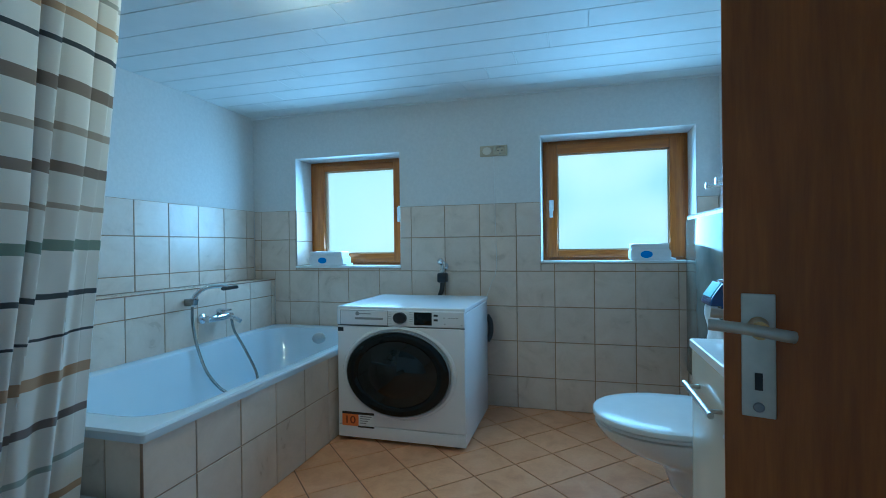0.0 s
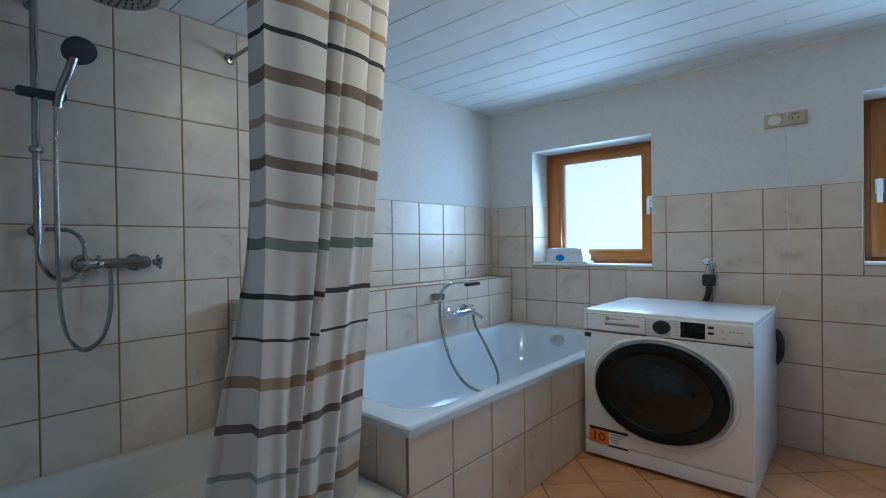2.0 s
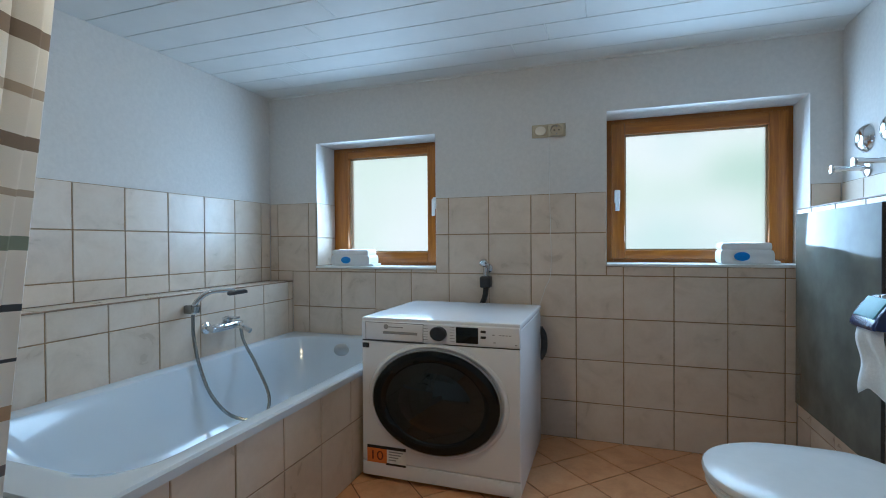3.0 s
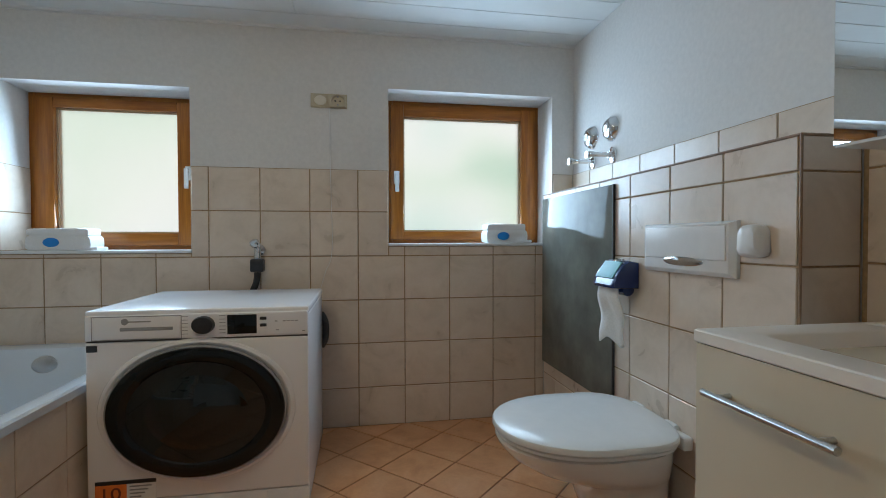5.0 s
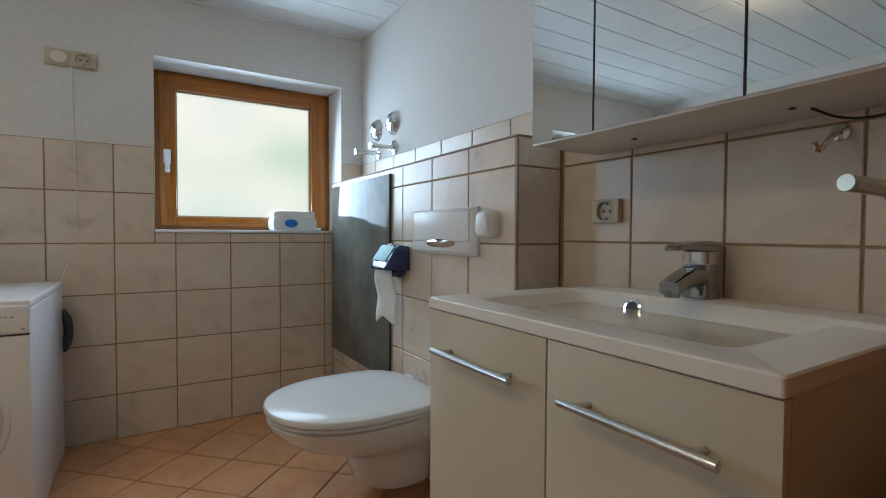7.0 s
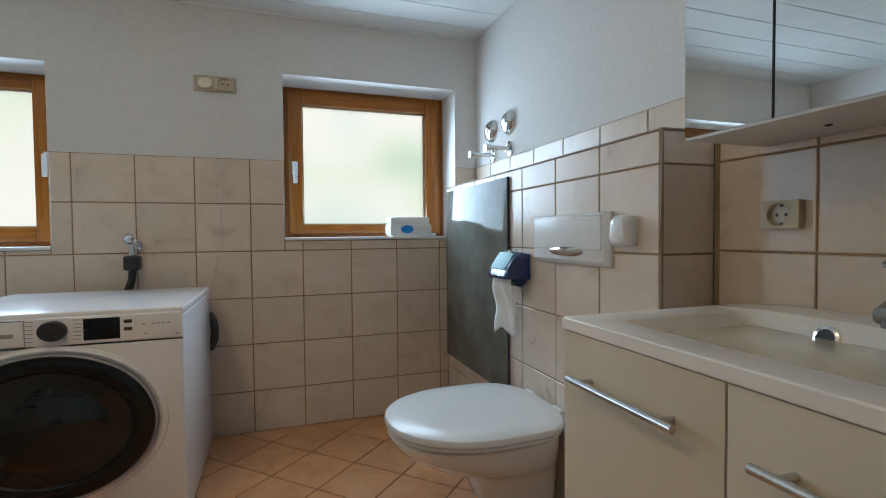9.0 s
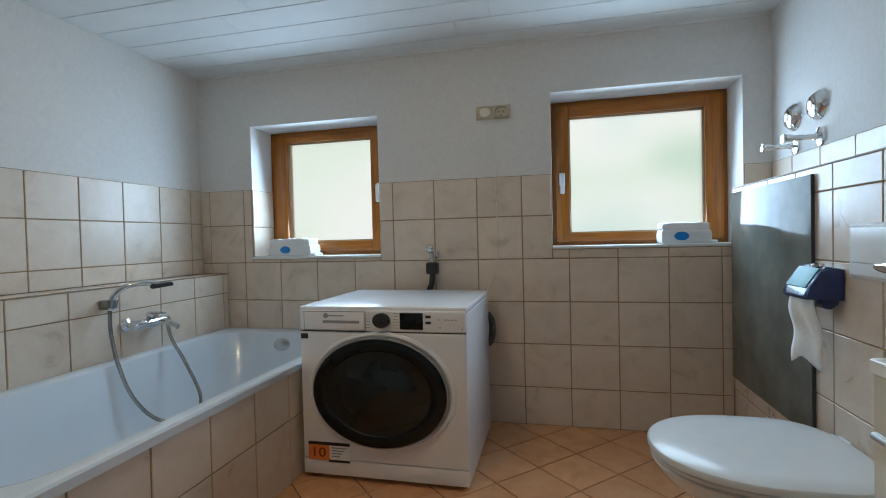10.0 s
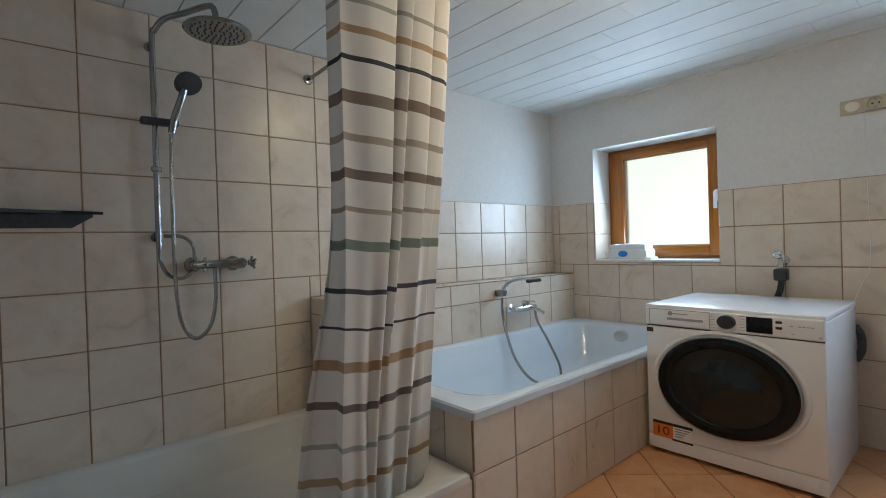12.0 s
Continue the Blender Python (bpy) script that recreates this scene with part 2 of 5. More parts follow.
def loft(rings, cap_start=False, cap_end=False, closed=True):
    bm = bmesh.new()
    vs = [[bm.verts.new(p) for p in ring] for ring in rings]
    n = len(rings[0])
    for a, b in zip(vs, vs[1:]):
        for i in range(n if closed else n - 1):
            j = (i + 1) % n
            bm.faces.new((a[i], a[j], b[j], b[i]))
    if cap_start:
        bm.faces.new(vs[0])
    if cap_end:
        bm.faces.new(vs[-1])
    return bm


def rrect(x0, x1, y0, y1, r, z, n=7):
    """A rounded rectangle as a ring of points at height z."""
    out = []
    for cx, cy, a in ((x1 - r, y1 - r, 0), (x0 + r, y1 - r, 90), (x0 + r, y0 + r, 180), (x1 - r, y0 + r, 270)):
        for i in range(n + 1):
            q = radians(a + 90 * i / n)
            out.append((cx + r * math.cos(q), cy + r * math.sin(q), z))
    return out


def revolve(profile, n=32):
    """Turn (radius, height) pairs about z."""
    rings = [[(r * math.cos(2 * math.pi * i / n), r * math.sin(2 * math.pi * i / n), h) for i in range(n)] for r, h in profile]
    return loft(rings, profile[0][0] > 1e-5, profile[-1][0] > 1e-5)


def spline(points, steps=8):
    pts = [Vector(p) for p in points]
    pts = [2 * pts[0] - pts[1]] + pts + [2 * pts[-1] - pts[-2]]
    out = []
    for a, b, c, d in zip(pts, pts[1:], pts[2:], pts[3:]):
        for i in range(steps):
            u = i / steps
            out.append(0.5 * (2 * b + (c - a) * u + (2 * a - 5 * b + 4 * c - d) * u * u + (3 * b - a - 3 * c + d) * u ** 3))
    return out + [pts[-2]]


def tube(points, radius, n=10, steps=8, ribs=0.0):
    """A round tube along a smooth line; ribs: the relief of a corrugated hose."""
    line = spline(points, steps) if steps > 1 else [Vector(p) for p in points]
    up, rings = Vector((0.13, 0.21, 0.97)), []
    for i, p in enumerate(line):
        ahead = (line[min(i + 1, len(line) - 1)] - line[max(i - 1, 0)]).normalized()
        side = ahead.cross(up)
        side = side.normalized() if side.length > 1e-3 else ahead.orthogonal().normalized()
        up = side.cross(ahead).normalized()
        r = radius * (1 - ribs * (i % 2))
        rings.append([p + r * (math.cos(2 * math.pi * k / n) * side + math.sin(2 * math.pi * k / n) * up) for k in range(n)])
    return loft(rings, True, True)


def axis_to(origin, direction):
    """A pose whose z axis points along direction."""
    return Matrix.Translation(origin) @ Vector(direction).to_track_quat("Z", "Y").to_matrix().to_4x4()


# ---- setting ----
def wall_with_holes(name, label, x0, x1, z0, z1, y0, y1, holes, material):
    """A wall along x, with rectangular openings right through it."""
    xs = sorted({x0, x1, *[h[0] for h in holes], *[h[1] for h in holes]})
    zs = sorted({z0, z1, *[h[2] for h in holes], *[h[3] for h in holes]})
    bm = bmesh.new()

    def solid(i, j):
        if not (0 <= i < len(xs) - 1 and 0 <= j < len(zs) - 1):
            return False
        x, z = (xs[i] + xs[i + 1]) / 2, (zs[j] + zs[j + 1]) / 2
        return not any(h[0] < x < h[1] and h[2] < z < h[3] for h in holes)

    def quad(*ps):
        bm.faces.new([bm.verts.new(p) for p in ps])

    for i in range(len(xs) - 1):
        for j in range(len(zs) - 1):
            if not solid(i, j):
                continue
            a, b, c, d = xs[i], xs[i + 1], zs[j], zs[j + 1]
            for y in (y0, y1):
                quad((a, y, c), (b, y, c), (b, y, d), (a, y, d))
            for di, dj, e in ((-1, 0, ((a, c), (a, d))), (1, 0, ((b, c), (b, d))), (0, -1, ((a, c), (b, c))), (0, 1, ((a, d), (b, d)))):
                if not solid(i + di, j + dj):
                    (p, q), (r, s) = e
                    quad((p, y0, q), (r, y0, s), (r, y1, s), (p, y1, q))
    bmesh.ops.remove_doubles(bm, verts=bm.verts[:], dist=1e-5)
    return tagged(part(name, bm, material, soft=False), label, "wall", kind="structure")


DOORWAY = (0.0, 0.80, 1.93)   # y0, y1, height of the opening in the east wall
T = 0.008                      # how far plaster lies behind the tiles' faces
wall_north = wall_with_holes("wall_north", "white plaster wall with two deep window openings", WEST - 0.2, EAST + 0.25, -0.1, CEIL + 0.1, NORTH + T, NORTH + 0.36, [WIN_1, WIN_2], PLASTER)
wall_west = tagged(part("wall_west", box(WEST - 0.2, WEST - T, SOUTH, NORTH + T, -0.1, CEIL + 0.1), PLASTER, soft=False), "white plaster wall above the bath, tiled around the shower", "wall", kind="structure")
wall_south = tagged(part("wall_south", box(WEST - 0.2, EAST + 0.25, SOUTH - 0.2, SOUTH, -0.1, CEIL + 0.1), PLASTER, soft=False), "plain white plaster wall", "wall", kind="structure")
bm = box(EAST + T, EAST + 0.25, SOUTH, DOORWAY[0], -0.1, CEIL + 0.1)
box(EAST + T, EAST + 0.25, DOORWAY[1], NORTH + T, -0.1, CEIL + 0.1, bm=bm)
box(EAST + T, EAST + 0.25, DOORWAY[0], DOORWAY[1], DOORWAY[2], CEIL + 0.1, bm=bm)
wall_east = tagged(part("wall_east", bm, PLASTER, soft=False), "white plaster wall above cream tiles, with a doorway", "wall", kind="structure")
bm = box(EAST + 1.2, EAST + 1.3, -0.7, 1.6, -0.1, CEIL + 0.1)
box(EAST + 0.25, EAST + 1.2, -0.7, -0.6, -0.1, CEIL + 0.1, bm=bm)
box(EAST + 0.25, EAST + 1.2, 1.5, 1.6, -0.1, CEIL + 0.1, bm=bm)
tagged(part("wall_hall", bm, PLASTER, soft=False), "plain white hallway wall beyond the doorway", "wall", kind="structure")
floor = tagged(part("floor", box(WEST - 0.2, EAST + 1.3, SOUTH - 0.45, NORTH + T, -0.12, -0.004), FLOOR_GROUT, soft=False), "terracotta tiled floor laid diagonally", "floor", kind="structure")

# ceiling of lacquered boards with open joints, laid along the window wall, with staggered butt joints
bm = box(WEST - 0.2, EAST + 1.3, SOUTH - 0.45, NORTH + 0.1, CEIL + 0.012, CEIL + 0.08)
y, i = NORTH - BOARD_START, 0
box(WEST - T, EAST + T, y + 0.003, NORTH + T, CEIL, CEIL + 0.013, 0.0015, 1, bm)
while y > SOUTH:
    lo = max(y - BOARD, SOUTH)
    cut = (-1.86 + (3.22 - (y - BOARD / 2)) * 1.03)
    ends = [WEST - T] + [c for c in (cut - 1.5, cut, cut + 1.5, cut + 3.0) if WEST + 0.1 < c < EAST - 0.1] + [EAST + T]
    for a, b in zip(ends, ends[1:]):
        box(a + 0.001, b - 0.001, lo + 0.0025, y - 0.0025, CEIL, CEIL + 0.013, 0.0015, 1, bm)
    y -= BOARD
    i += 1
box(EAST + 0.26, EAST + 1.2, SOUTH - 0.3, 1.5, CEIL, CEIL + 0.013, bm=bm)
tagged(part("ceiling", bm, CEILING_PAINT, soft=False), "white lacquered board ceiling with thin dark joints", "ceiling", kind="structure")
tagged(part("ceiling_trim", box(WEST - T, EAST + T, NORTH - 0.012, NORTH + T, CEIL - 0.012, CEIL), CEILING_PAINT), "thin white strip along the ceiling edge", "trim", kind="structure")

# in front of the east wall a low boxed-out wall carries the toilet
PRE_X, PRE_Y, PRE_Z = 0.81, 2.003, 1.318
prewall = tagged(part("wall_installation", box(PRE_X + T, EAST + T, PRE_Y + T, NORTH + T, 0, PRE_Z - T), GROUT, soft=False), "low cream-tiled installation wall behind the toilet", "wall", kind="structure")
LEDGE_X, LEDGE_Y, LEDGE_Z = -2.25, 1.50, 0.892
ledge = tagged(part("wall_ledge", box(WEST - T, LEDGE_X - T, LEDGE_Y + T, NORTH + T, 0, LEDGE_Z - T), GROUT, soft=False), "low cream-tiled ledge along the bath", "ledge", kind="structure")

# garden seen blurred through the frosted panes
tagged(part("backdrop", box(-7, 6, 6.2, 6.25, -2, 6), BACKDROP, soft=False), "bright blurred garden greenery outside the windows", "backdrop", kind="structure")
tagged(part("ground", box(-40, 40, NORTH + 0.37, 60, -0.6, -0.5), simple("lawn", (0.06, 0.11, 0.03), 0.95, grain=3, vary=0.3), soft=False), "green lawn outside", "ground", kind="structure")


def build_window(name, label, hole, hinge_right, handle_z, glass):
    x0, x1, z0, z1 = hole
    win = thing(name, label, "window")
    win["kind"] = "structure"
    fr = 0.038
    yf = FRAME_Y
    # outer frame
    for nm, b in (("frame_stile", (x0, x0 + fr, z0, z1)), ("frame_stile", (x1 - fr, x1, z0, z1))):
        part(nm, box(b[0], b[1], yf, yf + 0.09, b[2], b[3], 0.004), WINDOW_WOOD, win)
    for b in ((z0, z0 + fr), (z1 - fr, z1)):
        part("frame_rail", box(x0 + fr, x1 - fr, yf, yf + 0.09, b[0], b[1], 0.004), WINDOW_WOOD_X, win)
    # sash, a little proud, with a rounded inner edge
    s0, s1, t0, t1 = x0 + fr - 0.012, x1 - fr + 0.012, z0 + fr - 0.012, z1 - fr + 0.012
    g0, g1, h0, h1 = x0 + glass[0], x1 - glass[1], z0 + glass[2], z1 - glass[3]
    ys = yf - 0.018
    for a, b in ((s0, g0), (g1, s1)):
        part("sash_stile", box(a, b, ys, yf + 0.07, t0, t1, 0.006), WINDOW_WOOD, win)
    for a, b in ((t0, h0), (h1, t1)):
        part("sash_rail", box(g0, g1, ys, yf + 0.07, a, b, 0.006), WINDOW_WOOD_X, win)
    bead = box(g0, g1, yf + 0.012, yf + 0.02, h0, h0 + 0.008)
    for b in ((g0, g1, h1 - 0.008, h1), (g0, g0 + 0.008, h0, h1), (g1 - 0.008, g1, h0, h1)):
        box(b[0], b[1], yf + 0.012, yf + 0.02, b[2], b[3], bm=bead)
    part("glazing_bead", bead, simple("pale_seal", (0.50, 0.38, 0.25), 0.6), win)
    pane = part("pane", box(g0, g1, yf + 0.02, yf + 0.026, h0, h1), FROSTED, win, "frosted glass pane", soft=False)
    pane.visible_shadow = False
    # white lever handle on an upright plate
    hx = (g1 + s1) / 2 + 0.004 if hinge_right else (s0 + g0) / 2 - 0.004
    hd = part("handle", box(hx - 0.017, hx + 0.017, ys - 0.014, ys + 0.001, handle_z - 0.035, handle_z + 0.045, 0.006), WHITE_PLASTIC, win, "white plastic window handle")
    part("lever", box(hx - 0.012, hx + 0.012, ys - 0.05, ys - 0.034, handle_z - 0.085, handle_z + 0.03, 0.006), WHITE_PLASTIC, hd)
    part("neck", moved(revolve([(0.009, 0), (0.009, 0.03)], 14), axis_to((hx, ys - 0.012, handle_z + 0.008), (0, -1, 0))), WHITE_PLASTIC, hd)
    # painted sill board inside
    part("window_sill", box(x0 - 0.002, x1 + 0.002, NORTH - 0.006, yf + 0.002, z0 - 0.012, z0 + 0.004, 0.004), WHITE_PLASTIC, win, "thin white window sill")
    return win


build_window("window_1", "brown wooden window with frosted glass above the bath", WIN_1, True, 1.43, (0.128, 0.137, 0.097, 0.08))
build_window("window_2", "wider brown wooden window with frosted glass beside the toilet", WIN_2, False, 1.43, (0.105, 0.119, 0.077, 0.097))


# ---- bath, shower ----
TUB_X1, TUB_Y0, RIM = -1.278, 1.575, 0.532


def build_bath():
    tub = thing("bathtub", "white enamel bathtub built in behind cream tiles", "bathtub")
    x0, x1, y0, y1 = LEDGE_X, TUB_X1, TUB_Y0, NORTH
    rings = [rrect(x0, x1, y0, y1, 0.012, RIM - 0.035), rrect(x0, x1, y0, y1, 0.016, RIM - 0.008), rrect(x0 + 0.006, x1 - 0.006, y0 + 0.006, y1 - 0.006, 0.02, RIM)]
    for inset, z, r, ends in ((0.055, RIM + 0.001, 0.17, 0.0), (0.075, RIM - 0.008, 0.18, 0.012), (0.09, RIM - 0.05, 0.19, 0.03), (0.12, RIM - 0.2, 0.2, 0.09), (0.16, RIM - 0.33, 0.2, 0.16), (0.22, RIM - 0.39, 0.18, 0.24), (0.3, RIM - 0.405, 0.12, 0.34)):
        rings.append(rrect(x0 + inset, x1 - inset, y0 + inset + 0.05 + ends, y1 - inset - 0.01 - ends * 0.3, r, z))
    part("tub", loft(rings, False, True), ENAMEL, tub)
    part("overflow_cap", moved(revolve([(0.0, 0.03), (0.03, 0.03), (0.045, 0.022), (0.05, 0.0)], 28), axis_to((-1.787, 3.60, 0.445), (0, -1, 0.12)) @ Matrix.Diagonal((1.25, 1.0, 1, 1))), STEEL, tub, "round chrome overflow cap")
    part("drain", moved(revolve([(0.0, 0.006), (0.03, 0.006), (0.036, 0.0)], 24), Matrix.Translation((-1.78, 2.7, RIM - 0.404))), CHROME, tub)
    return tub


build_bath()


def build_bath_mixer():
    mx = thing("bath_mixer", "chrome bath mixer with hand shower on the tiled ledge", "tap")
    x = LEDGE_X + 0.002
    y0, y1, z = 2.90, 3.10, 0.69
    for y in (y0, y1 - 0.03):
        part("rosette", moved(revolve([(0.034, 0), (0.032, 0.012), (0.014, 0.022), (0.013, 0.05)], 24), axis_to((x, y, z), (1, 0, 0))), CHROME, mx)
    part("body", moved(revolve([(0.018, 0), (0.024, 0.02), (0.026, 0.1), (0.024, 0.2), (0.018, 0.23)], 20), axis_to((x + 0.065, y0 - 0.025, z), (0, 1, 0))), CHROME, mx)
    part("spout", tube([(x + 0.06, y0 + 0.13, z), (x + 0.13, y0 + 0.135, z - 0.005), (x + 0.19, y0 + 0.14, z - 0.03)], 0.014), CHROME, mx)
    lev = part("lever", box(x + 0.05, x + 0.09, y0 + 0.07, y0 + 0.115, z + 0.02, z + 0.055, 0.01), CHROME, mx)
    part("lever_arm", box(x + 0.06, x + 0.15, y0 + 0.08, y0 + 0.105, z + 0.045, z + 0.058, 0.005), CHROME, lev)
    hk = part("holder", box(x - 0.002, x + 0.055, 2.755, 2.80, 0.79, 0.835, 0.008), GREY_CHROME, mx, "grey wall holder")
    part("holder_ring", moved(revolve([(0.02, 0), (0.022, 0.035)], 18), axis_to((x + 0.06, 2.775, 0.80), (0.2, 0, 1))), GREY_CHROME, hk)
    hs = part("hand_shower", tube([(x + 0.055, 2.77, 0.79), (x + 0.065, 2.775, 0.85), (x + 0.10, 2.82, 0.898), (x + 0.15, 2.89, 0.908), (x + 0.18, 2.93, 0.90)], 0.014, 12), CHROME, mx, "curved chrome hand shower")
    part("spray_face", moved(box(-0.026, 0.026, -0.05, 0.05, -0.012, 0.008, 0.008), Matrix.Translation((x + 0.185, 2.945, 0.893)) @ Euler((0.1, 0, -0.6)).to_matrix().to_4x4()), DARK_GREY, hs)
    part("hose", tube([(x + 0.055, 2.765, 0.785), (x + 0.06, 2.762, 0.68), (x + 0.10, 2.76, 0.52), (x + 0.16, 2.78, 0.36), (x + 0.25, 2.83, 0.245), (x + 0.36, 2.92, 0.215), (x + 0.33, 3.02, 0.30), (x + 0.20, 3.07, 0.46), (x + 0.10, 3.09, 0.58), (x + 0.075, 3.09, 0.665)], 0.0095, 8, 14, 0.12), GREY_CHROME, mx, "corrugated metal shower hose")
    return mx


build_bath_mixer()

TRAY_X1, TRAY_Z = -1.285, 0.305


def build_tray():
    tray = thing("shower_tray", "deep white enamel shower tray behind cream tiles", "shower tray")
    x0, x1, y0, y1 = WEST, TRAY_X1, SOUTH + 0.002, TUB_Y0 - 0.012
    rings = [rrect(x0, x1, y0, y1, 0.012, TRAY_Z - 0.03), rrect(x0, x1, y0, y1, 0.016, TRAY_Z - 0.006), rrect(x0 + 0.006, x1 - 0.006, y0 + 0.006, y1 - 0.006, 0.02, TRAY_Z)]
    for inset, z, r in ((0.06, TRAY_Z + 0.001, 0.14), (0.08, TRAY_Z - 0.01, 0.15), (0.10, TRAY_Z - 0.08, 0.15), (0.14, TRAY_Z - 0.15, 0.14), (0.2, TRAY_Z - 0.165, 0.1)):
        rings.append(rrect(x0 + inset, x1 - inset, y0 + inset, y1 - inset, r, z))
    part("tray", loft(rings, False, True), TRAY, tray)
    part("drain", moved(revolve([(0.0, 0.006), (0.04, 0.006), (0.046, 0.0)], 24), Matrix.Translation(((x0 + x1) / 2, 1.2, TRAY_Z - 0.1645))), CHROME, tray)
    return tray


build_tray()
bath_front = tagged(part("bath_apron", box(LEDGE_X, TUB_X1 - 0.012, TUB_Y0 + 0.012, NORTH + T, 0, 0.11), GROUT, soft=False), "grout bed behind the tiled bath front", "wall", kind="structure")


def build_rod_and_curtain():
    rod = thing("curtain_rod", "slim chrome corner rod for the shower curtain", "curtain rod")
    part("rail", tube([(WEST, 1.53, 2.075), (-1.62, 1.60, 2.15), (-1.47, 1.57, 2.155), (-1.43, 1.45, 2.155), (-1.43, SOUTH, 2.155)], 0.0095, 10, 6), GREY_CHROME, rod)
    part("wall_flange", moved(revolve([(0.028, 0), (0.024, 0.012), (0.012, 0.014)], 20), axis_to((WEST, 1.53, 2.075), (1, 0, 0))), GREY_CHROME, rod)
    part("wall_flange", moved(revolve([(0.028, 0), (0.024, 0.012), (0.012, 0.014)], 20), axis_to((-1.43, SOUTH, 2.155), (0, 1, 0))), GREY_CHROME, rod)
    cur = thing("shower_curtain", "white shower curtain with brown, green and black stripes, drawn together", "curtain")
    bm = bmesh.new()
    uv = bm.loops.layers.uv.new("UVMap")
    NU, NZ, z0, z1 = 300, 72, 0.24, 2.135

    def ease(a, b, q):
        q = min(1.0, max(0.0, (q - a) / (b - a)))
        return q * q * (3 - 2 * q)

    # folds at the top: where each one ends, how deep it is, how far it leans on the way down, down to which height it lasts
    folds = ((0.0, 0.0, 0.0, 0.0), (0.44, 0.028, 0.10, 0.30), (0.54, 0.042, 0.16, 0.25), (0.77, 0.044, 0.06, 0.42), (0.91, 0.036, 0.02, 0.55), (1.001, 0.0, 0.0, 0.0))
    grid = []
    for j in range(NZ + 1):
        v = j / NZ
        z = z0 + (z1 - z0) * v
        low = 1 - v
        left = 1.152 - 0.045 * ease(0.40, 1.0, low) + 0.015 * v
        right = 1.475 + 0.195 * v ** 1.1
        row = []
        for i in range(NU + 1):
            s = -0.34 + 1.34 * i / NU
            if s < 0:                                       # the ply that hangs behind, spreading towards the hem
                q = -s / 0.34
                reach = left - 0.115 * ease(0.38, 1.0, low)
                edge = min(1.0, q / 0.4)
                x = -1.452 - 0.075 * min(1, q * 5) - 0.02 * math.sin(8 * q + 3 * low) * (0.4 + 0.6 * low)
                y = left + (reach - left) * math.sin(math.pi / 2 * edge) + max(0, q - 0.4) * 0.30
                sag = -0.012 * q
            else:
                x = -1.432 + 0.016 * math.sin(3.1 * s + 0.4) * v + 0.004 * math.sin(17 * s + 5 * v)
                y = left + (right - left) * s
                sag = 0.006 * math.sin(5 * s + 2 * v)
                for (a, _, la, _), (b, depth, lb, last) in zip(folds, folds[1:]):
                    a2, b2 = a - la * low, b - lb * low
                    if a2 <= s < b2 and depth:
                        q = (s - a2) / (b2 - a2)
                        k = ease(last - 0.22, last + 0.30, v) * 0.85 + 0.15 * v
                        rise = ease(0.0, 0.86, q) * (1 - ease(0.88, 1.0, q))
                        x += depth * k * (rise - 0.35)
                        y += 0.022 * k * ease(0.45, 0.88, q) * (1 - ease(0.9, 1.0, q)) - 0.008 * k * ease(0.88, 1.0, q)
                        sag += 0.028 * k * (q - 0.55)
                # loose folds that open towards the hem
                hem = ease(0.42, 1.0, low)
                for c, w, lean, depth in ((0.10, 0.055, 0.10, 0.022), (0.34, 0.05, -0.04, 0.030), (0.60, 0.09, -0.16, 0.016), (0.86, 0.06, -0.22, 0.030)):
                    d = (s - c - lean * low) / w
                    x += depth * hem * (math.exp(-d * d) - 0.9 * math.exp(-((d - 1.5) / 0.7) ** 2))
                    sag += 0.014 * hem * math.exp(-((d - 1.0) ** 2))
                sag -= 0.03 * hem * (s - 0.35)
            row.append((bm.verts.new((x, y, z + 0.02 * max(0, s) * ease(0.9, 1.0, low))), (s * 1.8, (z + sag) / 2.2)))
        grid.append(row)
    for a, b in zip(grid, grid[1:]):
        for i in range(NU):
            f = bm.faces.new((a[i][0], a[i + 1][0], b[i + 1][0], b[i][0]))
            for lp, src in zip(f.loops, (a[i], a[i + 1], b[i + 1], b[i])):
                lp[uv].uv = src[1]
    sheet = part("sheet", bm, CURTAIN, cur)
    sheet.modifiers.new("thickness", "SOLIDIFY").thickness = 0.0015
    for i in range(8):
        y = 1.155 + 0.068 * i
        ring = tube([(-1.43 + 0.022 * math.cos(a), y, 2.145 + 0.03 * math.sin(a)) for a in [k * math.pi / 6 for k in range(13)]], 0.0025, 6, 1)
        part("ring", ring, WHITE_PLASTIC, cur)


build_rod_and_curtain()


